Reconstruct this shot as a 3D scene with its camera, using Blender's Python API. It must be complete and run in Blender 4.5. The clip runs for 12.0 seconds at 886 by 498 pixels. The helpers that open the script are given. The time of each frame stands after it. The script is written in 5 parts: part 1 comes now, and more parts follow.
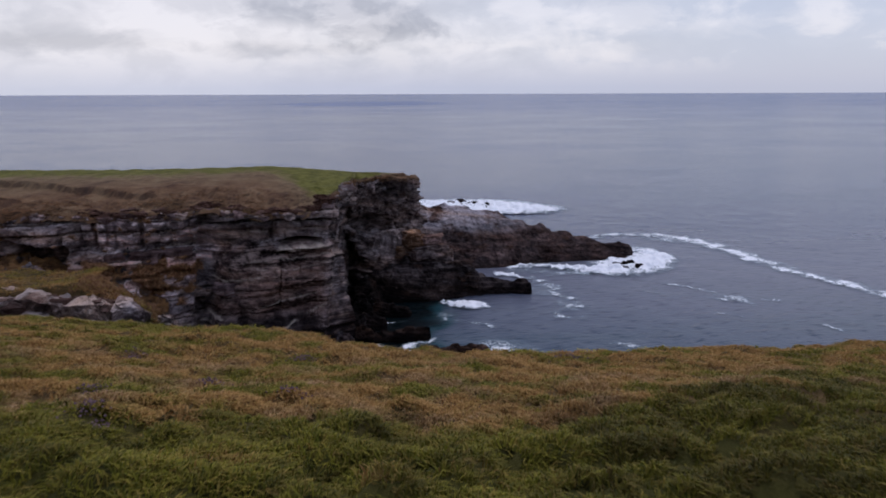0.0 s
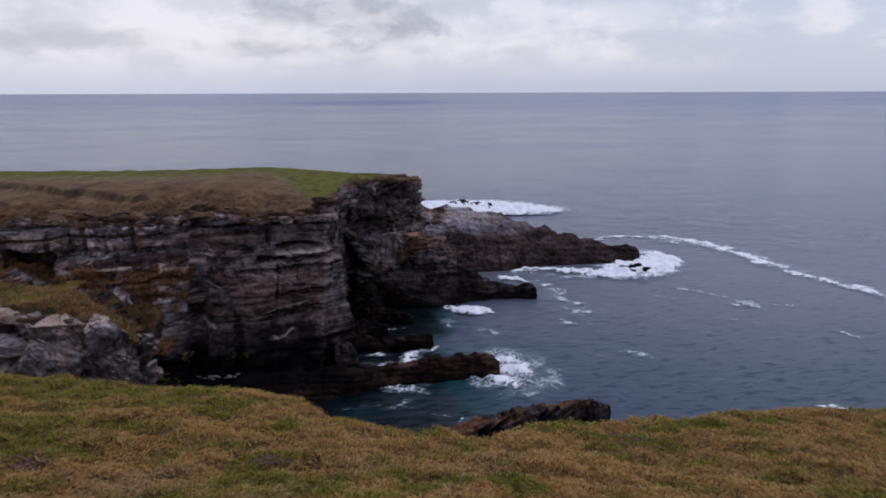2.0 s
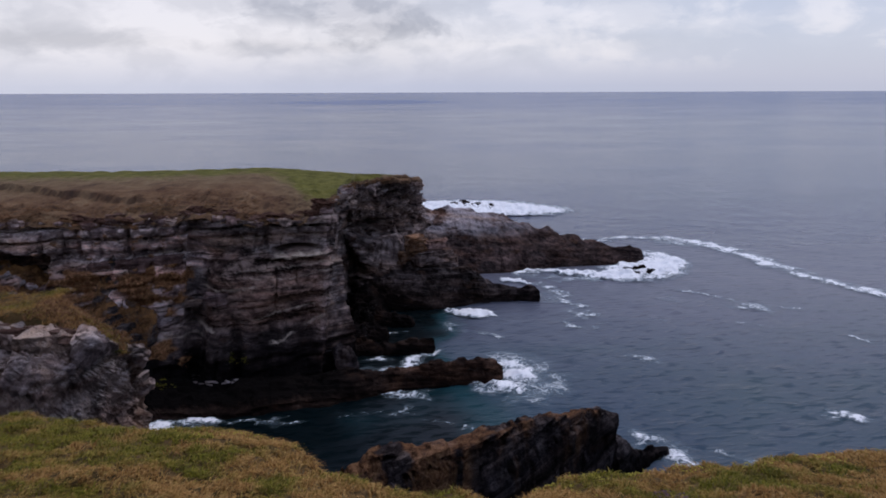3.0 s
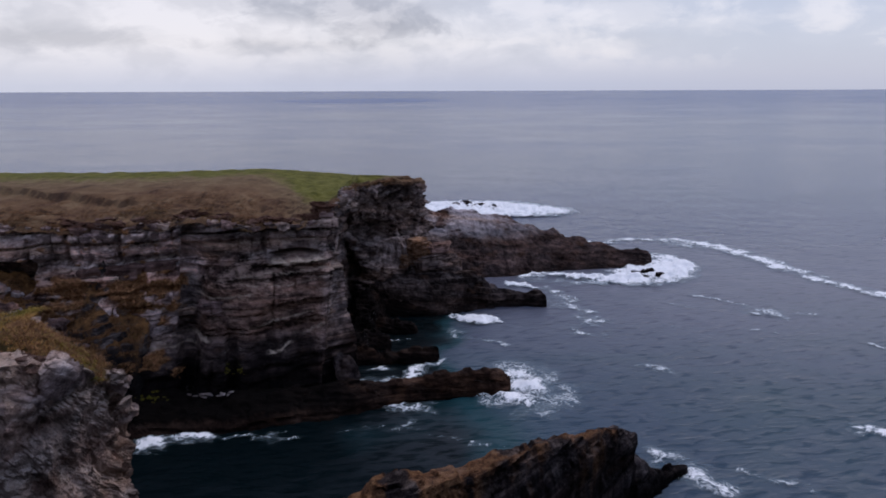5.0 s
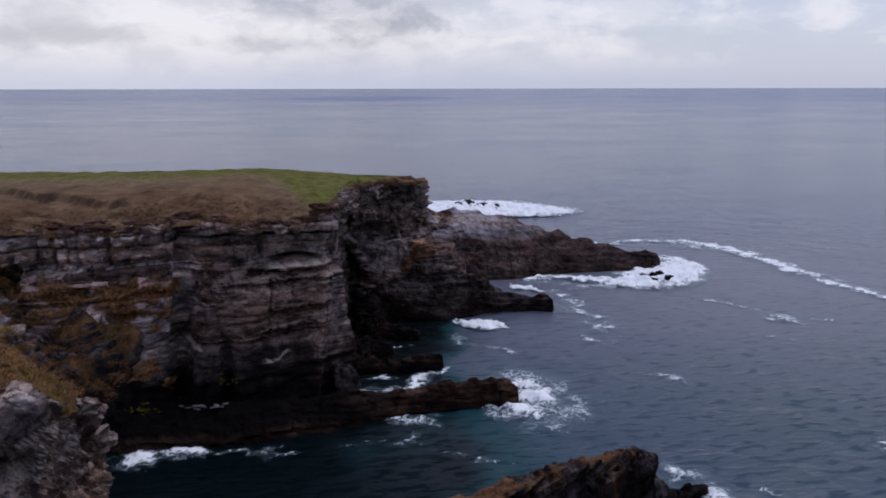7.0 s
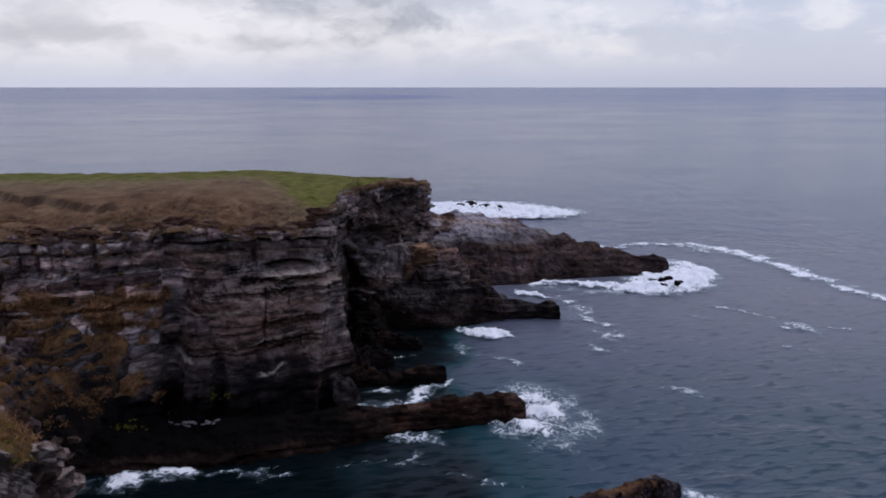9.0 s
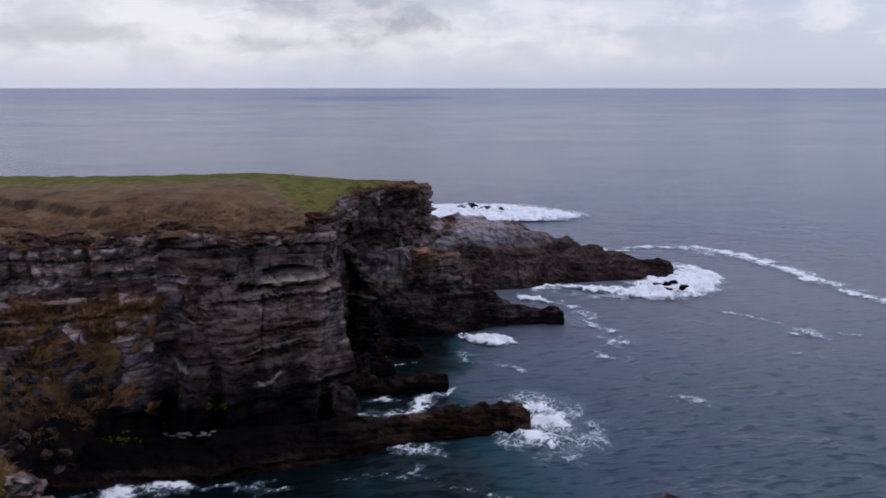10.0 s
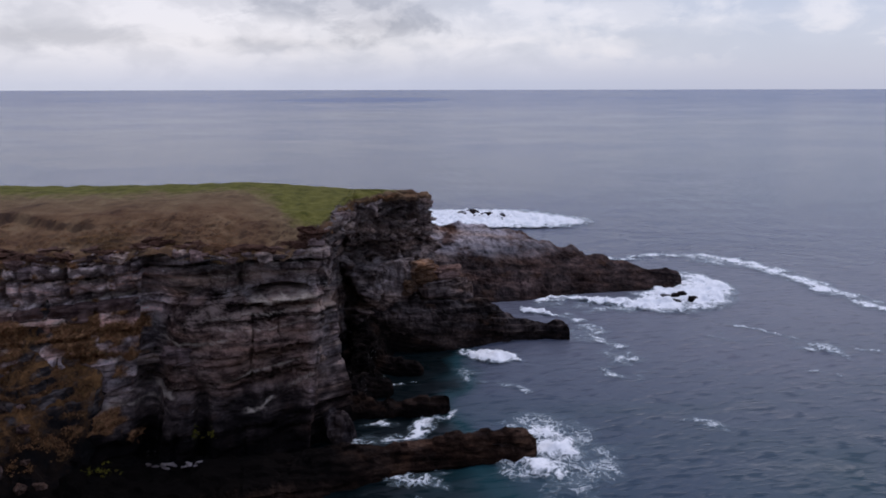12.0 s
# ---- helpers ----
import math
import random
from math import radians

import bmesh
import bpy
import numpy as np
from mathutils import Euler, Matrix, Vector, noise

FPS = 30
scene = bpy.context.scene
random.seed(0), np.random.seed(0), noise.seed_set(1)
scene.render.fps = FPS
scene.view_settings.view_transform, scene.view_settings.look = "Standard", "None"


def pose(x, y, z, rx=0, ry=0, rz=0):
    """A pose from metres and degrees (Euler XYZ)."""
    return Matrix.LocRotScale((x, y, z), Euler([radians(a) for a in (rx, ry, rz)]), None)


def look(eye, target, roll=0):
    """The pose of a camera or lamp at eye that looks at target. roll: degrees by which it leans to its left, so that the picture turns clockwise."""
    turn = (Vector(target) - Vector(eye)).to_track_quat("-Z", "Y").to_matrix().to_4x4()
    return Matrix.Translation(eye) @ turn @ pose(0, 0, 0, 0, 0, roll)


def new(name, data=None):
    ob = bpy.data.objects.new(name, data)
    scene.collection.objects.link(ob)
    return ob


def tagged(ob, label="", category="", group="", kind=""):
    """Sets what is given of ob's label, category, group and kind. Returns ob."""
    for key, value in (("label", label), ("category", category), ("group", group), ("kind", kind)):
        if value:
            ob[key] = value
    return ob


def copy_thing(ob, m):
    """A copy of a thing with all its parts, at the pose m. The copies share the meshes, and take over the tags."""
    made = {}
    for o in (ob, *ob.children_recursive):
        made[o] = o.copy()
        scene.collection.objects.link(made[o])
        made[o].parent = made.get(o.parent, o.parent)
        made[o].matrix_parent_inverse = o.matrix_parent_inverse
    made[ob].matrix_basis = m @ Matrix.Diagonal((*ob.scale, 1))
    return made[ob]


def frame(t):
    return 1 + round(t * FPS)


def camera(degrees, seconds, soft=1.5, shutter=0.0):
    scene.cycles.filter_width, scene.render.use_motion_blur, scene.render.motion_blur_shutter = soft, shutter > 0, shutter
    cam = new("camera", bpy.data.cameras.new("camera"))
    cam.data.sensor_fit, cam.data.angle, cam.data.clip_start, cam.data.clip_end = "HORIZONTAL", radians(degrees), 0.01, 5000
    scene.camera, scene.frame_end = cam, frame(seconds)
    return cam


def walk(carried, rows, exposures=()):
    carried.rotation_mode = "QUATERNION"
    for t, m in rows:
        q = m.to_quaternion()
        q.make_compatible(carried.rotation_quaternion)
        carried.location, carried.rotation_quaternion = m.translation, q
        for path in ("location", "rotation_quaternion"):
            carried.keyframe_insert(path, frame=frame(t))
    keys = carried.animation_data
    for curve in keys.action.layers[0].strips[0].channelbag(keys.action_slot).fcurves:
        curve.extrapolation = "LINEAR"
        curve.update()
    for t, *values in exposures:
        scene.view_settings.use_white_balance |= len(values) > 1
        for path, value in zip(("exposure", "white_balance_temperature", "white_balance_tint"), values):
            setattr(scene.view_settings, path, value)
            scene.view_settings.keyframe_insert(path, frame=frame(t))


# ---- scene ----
cam = camera(64.2, 12.0, 1.8, 0.4)
PATH = [
    (0, (-1.22, 5.511, 37.484), (-1.217, 7.461, 37.038), -0.2),
    (0.5, (-1.28, 6.451, 37.485), (-1.278, 8.4, 37.038), -0.2),
    (1, (-1.343, 7.44, 37.476), (-1.343, 9.389, 37.028), -0.2),
    (1.5, (-1.41, 8.437, 37.479), (-1.411, 10.386, 37.031), -0.2),
    (2, (-1.512, 9.476, 37.433), (-1.512, 11.425, 36.984), -0.2),
    (2.5, (-1.722, 10.413, 37.383), (-1.721, 12.362, 36.934), -0.2),
    (3, (-1.789, 11.45, 37.372), (-1.789, 13.399, 36.922), -0.2),
    (5, (-2.405, 15.457, 37.35), (-2.405, 17.405, 36.896), -0.2),
    (5.5, (-2.558, 16.466, 37.334), (-2.557, 18.413, 36.878), -0.1),
    (6, (-2.694, 17.501, 37.295), (-2.694, 19.448, 36.838), -0.1),
    (6.5, (-2.841, 18.49, 37.269), (-2.842, 20.436, 36.81), -0.1),
    (7, (-2.995, 19.524, 37.211), (-2.995, 21.471, 36.751), -0.1),
    (9, (-3.393, 23.848, 37.218), (-3.394, 25.793, 36.755), 0.0),
    (9.5, (-3.556, 24.997, 37.22), (-3.556, 26.942, 36.758), 0.0),
    (10, (-3.706, 26.088, 37.259), (-3.706, 28.034, 36.798), -0.0),
    (10.5, (-3.808, 27.217, 37.358), (-3.807, 29.163, 36.896), -0.1),
    (11, (-3.816, 28.404, 37.526), (-3.816, 30.35, 37.066), -0.1),
    (11.5, (-3.781, 29.58, 37.685), (-3.782, 31.527, 37.226), -0.1),
    (12, (-3.76, 30.73, 37.814), (-3.76, 32.677, 37.357), -0.1),
]
walk(cam, [(t, look(eye, target, roll)) for t, eye, target, roll in PATH], exposures=[(0, 0.0, 6300, 20), (12, 0.0, 6300, 20)])

# ---- light ----
world = bpy.data.worlds.new("sky")
scene.world = world
world.use_nodes = True
SKY_DARK, SKY_GREY, SKY_MID, SKY_WHITE, SKY_POWER = (0.29, 0.305, 0.345), (0.40, 0.42, 0.455), (0.605, 0.63, 0.65), (0.815, 0.82, 0.81), 0.90
SUN_EL, SUN_AZ = radians(48), radians(35)   # azimuth from north (+y) towards east (+x)


def build_sky():
    nt = world.node_tree
    nt.nodes.clear()
    N, L = nt.nodes.new, nt.links.new
    out, bg = N("ShaderNodeOutputWorld"), N("ShaderNodeBackground")
    sky = N("ShaderNodeTexSky")
    sky.sky_type, sky.sun_disc = "NISHITA", False
    sky.sun_elevation, sky.sun_rotation = SUN_EL, SUN_AZ
    co = N("ShaderNodeTexCoord")
    sep = N("ShaderNodeSeparateXYZ")
    L(co.outputs["Generated"], sep.inputs["Vector"])

    def cloud(scale, loc, stretch, detail, rough, dist):
        mp, t = N("ShaderNodeMapping"), N("ShaderNodeTexNoise")
        mp.inputs["Scale"].default_value, mp.inputs["Location"].default_value = stretch, loc
        t.inputs["Scale"].default_value, t.inputs["Detail"].default_value = scale, detail
        t.inputs["Roughness"].default_value, t.inputs["Distortion"].default_value = rough, dist
        L(co.outputs["Generated"], mp.inputs["Vector"])
        L(mp.outputs["Vector"], t.inputs["Vector"])
        return t.outputs["Fac"]

    def rng(v, a, b, lo, hi):
        r = N("ShaderNodeMapRange")
        for k, x in (("From Min", a), ("From Max", b), ("To Min", lo), ("To Max", hi)):
            r.inputs[k].default_value = x
        L(v, r.inputs["Value"])
        return r.outputs["Result"]

    def mix(f, a, b, blend="MIX"):
        m = N("ShaderNodeMix")
        m.data_type, m.blend_type = "RGBA", blend
        for k, x in (("Factor", f), ("A", a), ("B", b)):
            if isinstance(x, float):
                m.inputs[k].default_value = x
            elif isinstance(x, tuple):
                m.inputs[k].default_value = (*x, 1)
            else:
                L(x, m.inputs[k])
        return m.outputs["Result"]

    big = cloud(3.6, (0.2, 0.0, 0.55), (1.0, 1.0, 2.9), 4.0, 0.45, 0.2)
    puff = cloud(11.0, (1.7, 0.6, 0.2), (1.0, 1.0, 1.9), 8.0, 0.56, 0.3)
    warp = cloud(10.0, (4.1, 2.2, 1.0), (1.0, 1.0, 2.3), 8.0, 0.62, 0.4)

    def op(kind, a, b):
        m = N("ShaderNodeMath")
        m.operation = kind
        for i, x in enumerate((a, b)):
            if isinstance(x, float):
                m.inputs[i].default_value = x
            else:
                L(x, m.inputs[i])
        return m.outputs[0]

    def bank(x, z, rx, rz, ragged=1.1):
        """A soft-edged bank of cloud round one direction of the sky, 0 to 1."""
        dx = op("DIVIDE", op("SUBTRACT", sep.outputs["X"], x), rx)
        dz = op("DIVIDE", op("SUBTRACT", sep.outputs["Z"], z), rz)
        d = op("SQRT", op("ADD", op("MULTIPLY", dx, dx), op("MULTIPLY", dz, dz)), 0.0)
        d = op("ADD", d, op("MULTIPLY", op("SUBTRACT", warp, 0.5), ragged * 2.4))
        return rng(d, 0.35, 1.15, 1.0, 0.0)

    sheet = mix(rng(big, 0.40, 0.60, 0.0, 1.0), SKY_MID, SKY_WHITE)
    # banks of grey and white: way x and z, half widths, strength
    for x, z, rx, rz, k, tone in ((-0.42, 0.10, 0.16, 0.035, 0.8, SKY_WHITE), (0.05, 0.078, 0.15, 0.03, 0.55, SKY_WHITE), (-0.12, 0.098, 0.12, 0.040, 0.9, SKY_GREY), (-0.10, 0.078, 0.08, 0.018, 0.6, SKY_DARK),
                                  (-0.21, 0.050, 0.11, 0.011, 0.6, SKY_GREY), (-0.46, 0.058, 0.13, 0.016, 0.5, SKY_GREY), (-0.20, 0.072, 0.06, 0.014, 0.6, SKY_WHITE), (0.03, 0.038, 0.09, 0.012, 0.7, SKY_WHITE), (0.13, 0.100, 0.06, 0.028, 0.6, SKY_WHITE)):
        sheet = mix(op("MULTIPLY", bank(x, z, rx, rz, 1.7), k), sheet, tone)
    sheet = mix(rng(puff, 0.38, 0.53, 0.34, 0.0), sheet, SKY_GREY)
    haze = mix(rng(sep.outputs["X"], -0.50, 0.45, 0.0, 1.0), (0.57, 0.635, 0.73), (0.35, 0.455, 0.64))
    sheet = mix(rng(sep.outputs["Z"], 0.0, 0.055, 0.85, 0.0), sheet, haze)
    sheet = mix(rng(sep.outputs["X"], -0.10, 0.40, 0.0, 0.78), sheet, (0.42, 0.50, 0.615))
    for x, z, rx, rz, k in ((0.24, 0.093, 0.06, 0.020, 0.35), (0.46, 0.082, 0.04, 0.018, 0.28), (0.36, 0.078, 0.05, 0.015, 0.28), (0.21, 0.047, 0.06, 0.009, 0.3)):
        sheet = mix(op("MULTIPLY", bank(x, z, rx, rz, 1.7), k), sheet, SKY_WHITE)
    low = op("MULTIPLY", rng(puff, 0.50, 0.60, 0.0, 0.42), rng(sep.outputs["Z"], 0.015, 0.05, 0.0, 1.0))
    sheet = mix(low, sheet, SKY_WHITE)
    sheet = mix(rng(sep.outputs["Z"], 0.12, 0.40, 0.0, 0.68), sheet, (0.37, 0.48, 0.73))
    sheet = mix(0.02, sheet, sky.outputs["Color"], "ADD")
    L(sheet, bg.inputs["Color"])
    bg.inputs["Strength"].default_value = SKY_POWER
    L(bg.outputs["Background"], out.inputs["Surface"])


build_sky()
sun_data = bpy.data.lights.new("sun", "SUN")
sun_data.energy, sun_data.angle, sun_data.color = 1.05, radians(18), (1.0, 0.95, 0.88)
sun = new("sun", sun_data)
sun.matrix_world = look((0, 0, 200), (-math.sin(SUN_AZ) * math.cos(SUN_EL) * 100, -math.cos(SUN_AZ) * math.cos(SUN_EL) * 100, 200 - math.sin(SUN_EL) * 100))
scene.view_settings.exposure = 0.0

# ---- noise in numpy ----
RS = np.random.RandomState(7)
PERM = np.tile(RS.permutation(256), 3)
VALS = RS.uniform(-1, 1, 256)


def vnoise(x, y, z=0.0):
    """Smooth value noise, -1 to 1."""
    x, y, z = np.broadcast_arrays(np.asarray(x, float), np.asarray(y, float), np.asarray(z, float))
    ix, iy, iz = (np.floor(a).astype(int) for a in (x, y, z))
    fx, fy, fz = x - ix, y - iy, z - iz
    fx, fy, fz = (a * a * (3 - 2 * a) for a in (fx, fy, fz))

    def h(i, j, k):
        return VALS[PERM[PERM[PERM[(ix + i) & 255] + ((iy + j) & 255)] + ((iz + k) & 255)]]
    a = h(0, 0, 0) * (1 - fx) + h(1, 0, 0) * fx
    b = h(0, 1, 0) * (1 - fx) + h(1, 1, 0) * fx
    c = h(0, 0, 1) * (1 - fx) + h(1, 0, 1) * fx
    d = h(0, 1, 1) * (1 - fx) + h(1, 1, 1) * fx
    return (a * (1 - fy) + b * fy) * (1 - fz) + (c * (1 - fy) + d * fy) * fz


def fbm(x, y, z=0.0, octaves=4, gain=0.5):
    x, y, z = np.broadcast_arrays(np.asarray(x, float), np.asarray(y, float), np.asarray(z, float))
    total, amp = np.zeros(x.shape), 1.0
    for o in range(octaves):
        total = total + amp * vnoise(x + 17.3 * o, y + 5.1 * o, z + 9.7 * o)
        x, y, z, amp = x * 2.03, y * 2.03, z * 2.03, amp * gain
    return total


def ease(a, b, v):
    t = np.clip((v - a) / (b - a), 0, 1)
    return t * t * (3 - 2 * t)


def strata(s, z, seed, bed=0.9, dip=0.0, block=2.6, size=1.0):
    """How far a bedded, jointed rock face stands proud at s metres along it and z up."""
    rs = np.random.RandomState(seed)
    cuts = np.cumsum(rs.choice([0.3, 0.5, 0.9, 1.4, 2.4], 120) * bed) - 30
    proud = rs.choice([-0.85, -0.5, -0.2, 0.0, 0.25, 0.45, 0.6], 121)
    width = rs.uniform(0.6, 1.6, 121) * block
    shift = rs.uniform(0, 50, 121)
    gap = rs.choice([0.06, 0.15, 0.35, 0.7, 1.2], 121)
    split = rs.choice([0.02, 0.05, 0.1, 0.3], 121)
    zz = z + dip + 0.55 * vnoise(s / 11.0, z / 7.0, seed) + 0.12 * vnoise(s / 2.5, z / 2.0, seed + 3)
    k = np.searchsorted(cuts, zz)
    lo, hi = cuts[np.clip(k - 1, 0, 119)], cuts[np.clip(k, 0, 119)]
    edge = np.minimum(zz - lo, hi - zz)
    cell = (s + 0.35 * vnoise(s / 1.5, z / 1.2, seed + 7)) / width[k] + shift[k]
    ci = np.floor(cell).astype(int)
    cf = (cell - ci) * width[k]
    joint = np.minimum(cf, width[k] - cf)
    jut = VALS[PERM[PERM[ci & 255] + (k & 255)]]
    out = proud[k] + 0.38 * jut
    out = out - gap[k] * (1 - ease(0.0, 0.22, edge)) - split[k] * (1 - ease(0.0, 0.18, joint))
    massive = 0.45 + 0.55 * ease(-0.35, 0.5, fbm(s / 7.0, z / 4.0, seed + 21, 3))
    return size * (out * massive + 0.32 * fbm(s / 1.7, z / 1.3, seed, 5, 0.58))


# ---- materials ----
def mat_nodes(name, rough=0.9, spec=0.3):
    m = bpy.data.materials.new(name)
    m.use_nodes = True
    nt = m.node_tree
    b = nt.nodes["Principled BSDF"]
    b.inputs["Roughness"].default_value = rough
    b.inputs["Specular IOR Level"].default_value = spec
    geo = nt.nodes.new("ShaderNodeNewGeometry")
    return m, nt, b, geo


def n_noise(nt, vec, scale, detail=6, rough=0.6, stretch=None, dist=0.0):
    t = nt.nodes.new("ShaderNodeTexNoise")
    t.inputs["Scale"].default_value, t.inputs["Detail"].default_value = scale, detail
    t.inputs["Roughness"].default_value, t.inputs["Distortion"].default_value = rough, dist
    if stretch:
        mp = nt.nodes.new("ShaderNodeMapping")
        mp.inputs["Scale"].default_value = stretch
        nt.links.new(vec, mp.inputs["Vector"])
        vec = mp.outputs["Vector"]
    nt.links.new(vec, t.inputs["Vector"])
    return t.outputs["Fac"]


def n_ramp(nt, fac, stops):
    r = nt.nodes.new("ShaderNodeValToRGB")
    e = r.color_ramp.elements
    while len(e) < len(stops):
        e.new(0.5)
    for el, (p, c) in zip(e, stops):
        el.position, el.color = p, (*c, 1) if len(c) == 3 else c
    nt.links.new(fac, r.inputs["Fac"])
    return r.outputs["Color"]


def n_range(nt, val, a, b, lo=0.0, hi=1.0):
    r = nt.nodes.new("ShaderNodeMapRange")
    for k, v in (("From Min", a), ("From Max", b), ("To Min", lo), ("To Max", hi)):
        r.inputs[k].default_value = v
    nt.links.new(val, r.inputs["Value"])
    return r.outputs["Result"]


def n_mix(nt, fac, a, b, blend="MIX"):
    x = nt.nodes.new("ShaderNodeMix")
    x.data_type, x.blend_type = "RGBA", blend
    for s, v in (("Factor", fac), ("A", a), ("B", b)):
        if isinstance(v, (int, float)):
            x.inputs[s].default_value = v
        elif isinstance(v, tuple):
            x.inputs[s].default_value = (*v, 1)
        else:
            nt.links.new(v, x.inputs[s])
    return x.outputs["Result"]


def n_math(nt, op, a, b=None):
    x = nt.nodes.new("ShaderNodeMath")
    x.operation = op
    for i, v in enumerate((a, b)):
        if v is None:
            continue
        if isinstance(v, (int, float)):
            x.inputs[i].default_value = v
        else:
            nt.links.new(v, x.inputs[i])
    return x.outputs[0]


def n_bump(nt, b, height, strength, dist):
    u = nt.nodes.new("ShaderNodeBump")
    u.inputs["Strength"].default_value, u.inputs["Distance"].default_value = strength, dist
    nt.links.new(height, u.inputs["Height"])
    nt.links.new(u.outputs["Normal"], b.inputs["Normal"])


def rock_material(name, dark, mid, pale, lichen, tide=3.5, rust=0.25, tilt=0.0, black=0.93, cover=0.50, lz=None, lscale=0.5, seep=0.6, lcol=(0.30, 0.28, 0.27), fine=0.0, veins=0.45, black_x=None):
    """Bedded sea-cliff rock: thin colour bands along the beds, lichen and painted sky light on the ledges, rust stains,
    near-black belt low down.
    """
    m, nt, b, geo = mat_nodes(name, 0.95, 0.03)
    pos = geo.outputs["Position"]
    sep, nor = nt.nodes.new("ShaderNodeSeparateXYZ"), nt.nodes.new("ShaderNodeSeparateXYZ")
    nt.links.new(pos, sep.inputs["Vector"])
    nt.links.new(geo.outputs["Normal"], nor.inputs["Vector"])
    mp = nt.nodes.new("ShaderNodeMapping")
    mp.inputs["Rotation"].default_value = (0, radians(tilt), 0)
    nt.links.new(pos, mp.inputs["Vector"])
    vec = mp.outputs["Vector"]
    bands = n_noise(nt, vec, 1.0, 6, 0.66, (0.09, 0.09, 0.62), 0.9)
    bands = n_math(nt, "ADD", n_math(nt, "MULTIPLY", bands, 0.62), n_math(nt, "MULTIPLY", n_noise(nt, pos, 0.45, 8, 0.7, (1, 1, 1.5), 0.4), 0.38))
    streak = n_noise(nt, pos, 1.0, 5, 0.65, (0.9, 0.9, 0.12), 0.3)
    grain = n_noise(nt, pos, 0.9, 7, 0.65, (1, 1, 1.6))
    blot = n_noise(nt, pos, 0.13, 6, 0.65, None, 0.6)
    col = n_ramp(nt, bands, [(0.39, dark), (0.50, mid), (0.61, pale)])
    col = n_mix(nt, n_range(nt, grain, 0.36, 0.64), n_mix(nt, 1.0, col, (0.52, 0.52, 0.54), "MULTIPLY"), col)
    col = n_mix(nt, n_range(nt, blot, 0.42, 0.58, 0.0, 0.85), col, n_mix(nt, 1.0, col, (0.31, 0.29, 0.29), "MULTIPLY"))
    col = n_mix(nt, n_range(nt, streak, 0.48, 0.62, 0.0, seep), col, n_mix(nt, 1.0, col, (0.26, 0.23, 0.24), "MULTIPLY"))
    patch = n_range(nt, n_noise(nt, pos, lscale, 7, 0.68, (1, 1, 1.7)), cover, cover + 0.14)
    # upward faces take more lichen, which also paints in sky light on ledge tops
    ledge = n_range(nt, nor.outputs["Z"], 0.15, 0.75, 0.25, 1.0)
    lich_light = n_math(nt, "MULTIPLY", n_math(nt, "MULTIPLY", patch, ledge), n_range(nt, sep.outputs["Z"], *(lz or (tide, tide + 8)), 0.05, 1.0))
    col = n_mix(nt, n_math(nt, "MULTIPLY", lich_light, lichen), col, lcol)
    hue = n_noise(nt, vec, 1.0, 4, 0.5, (0.05, 0.05, 0.45), 0.4)
    col = n_mix(nt, 1.0, col, n_ramp(nt, hue, [(0.40, (1.06, 0.97, 0.95)), (0.54, (1.16, 0.98, 0.90)), (0.66, (1.29, 1.0, 0.82))]), "MULTIPLY")
    ru = n_range(nt, n_noise(nt, pos, 0.23, 6, 0.6, (1, 1, 1.8)), 0.56, 0.70, 0.0, rust)
    col = n_mix(nt, ru, col, (0.16, 0.080, 0.045))
    # near-black low on the rock, fading out round the height tide
    belt_z = n_math(nt, "ADD", sep.outputs["Z"], n_math(nt, "MULTIPLY", n_math(nt, "SUBTRACT", n_noise(nt, pos, 0.10, 6, 0.65), 0.5), 10.0))
    wet = n_range(nt, belt_z, tide - 2.0, tide + 3.0, 1.0, 0.0)
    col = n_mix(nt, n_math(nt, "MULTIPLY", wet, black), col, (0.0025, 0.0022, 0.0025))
    # near-black towards smaller x, above about the lowest metre
    if black_x:
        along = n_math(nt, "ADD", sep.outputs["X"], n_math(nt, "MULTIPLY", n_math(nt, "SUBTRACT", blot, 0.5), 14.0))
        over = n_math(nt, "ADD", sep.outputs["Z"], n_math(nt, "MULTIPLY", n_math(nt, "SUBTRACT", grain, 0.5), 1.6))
        blacken = n_math(nt, "MULTIPLY", n_range(nt, along, black_x[0], black_x[1], 0.96, 0.0), n_range(nt, over, 0.5, 1.2))
        col = n_mix(nt, blacken, col, (0.005, 0.0042, 0.004))
    line = n_math(nt, "ABSOLUTE", n_math(nt, "SUBTRACT", n_noise(nt, vec, 1.0, 4, 0.5, (0.08, 0.08, 1.1), 0.15), 0.5))
    where = n_range(nt, n_noise(nt, pos, 0.16, 5, 0.6), 0.50, 0.62)
    vein = n_math(nt, "MULTIPLY", n_range(nt, line, 0.0, 0.012, veins, 0.0), n_math(nt, "MULTIPLY", where, n_range(nt, n_math(nt, "ABSOLUTE", nor.outputs["Z"]), 0.25, 0.5, 1.0, 0.0)))
    col = n_mix(nt, vein, col, (0.40, 0.35, 0.335))
    at = nt.nodes.new("ShaderNodeAttribute")
    at.attribute_name = "heath"
    sprigs = n_ramp(nt, n_noise(nt, pos, 1.8, 8, 0.75), [(0.36, (0.050, 0.023, 0.013)), (0.50, (0.29, 0.136, 0.064)), (0.64, (0.46, 0.25, 0.12))])
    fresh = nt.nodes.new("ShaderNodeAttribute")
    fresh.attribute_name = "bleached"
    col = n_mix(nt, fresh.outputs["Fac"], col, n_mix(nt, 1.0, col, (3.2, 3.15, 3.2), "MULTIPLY"))
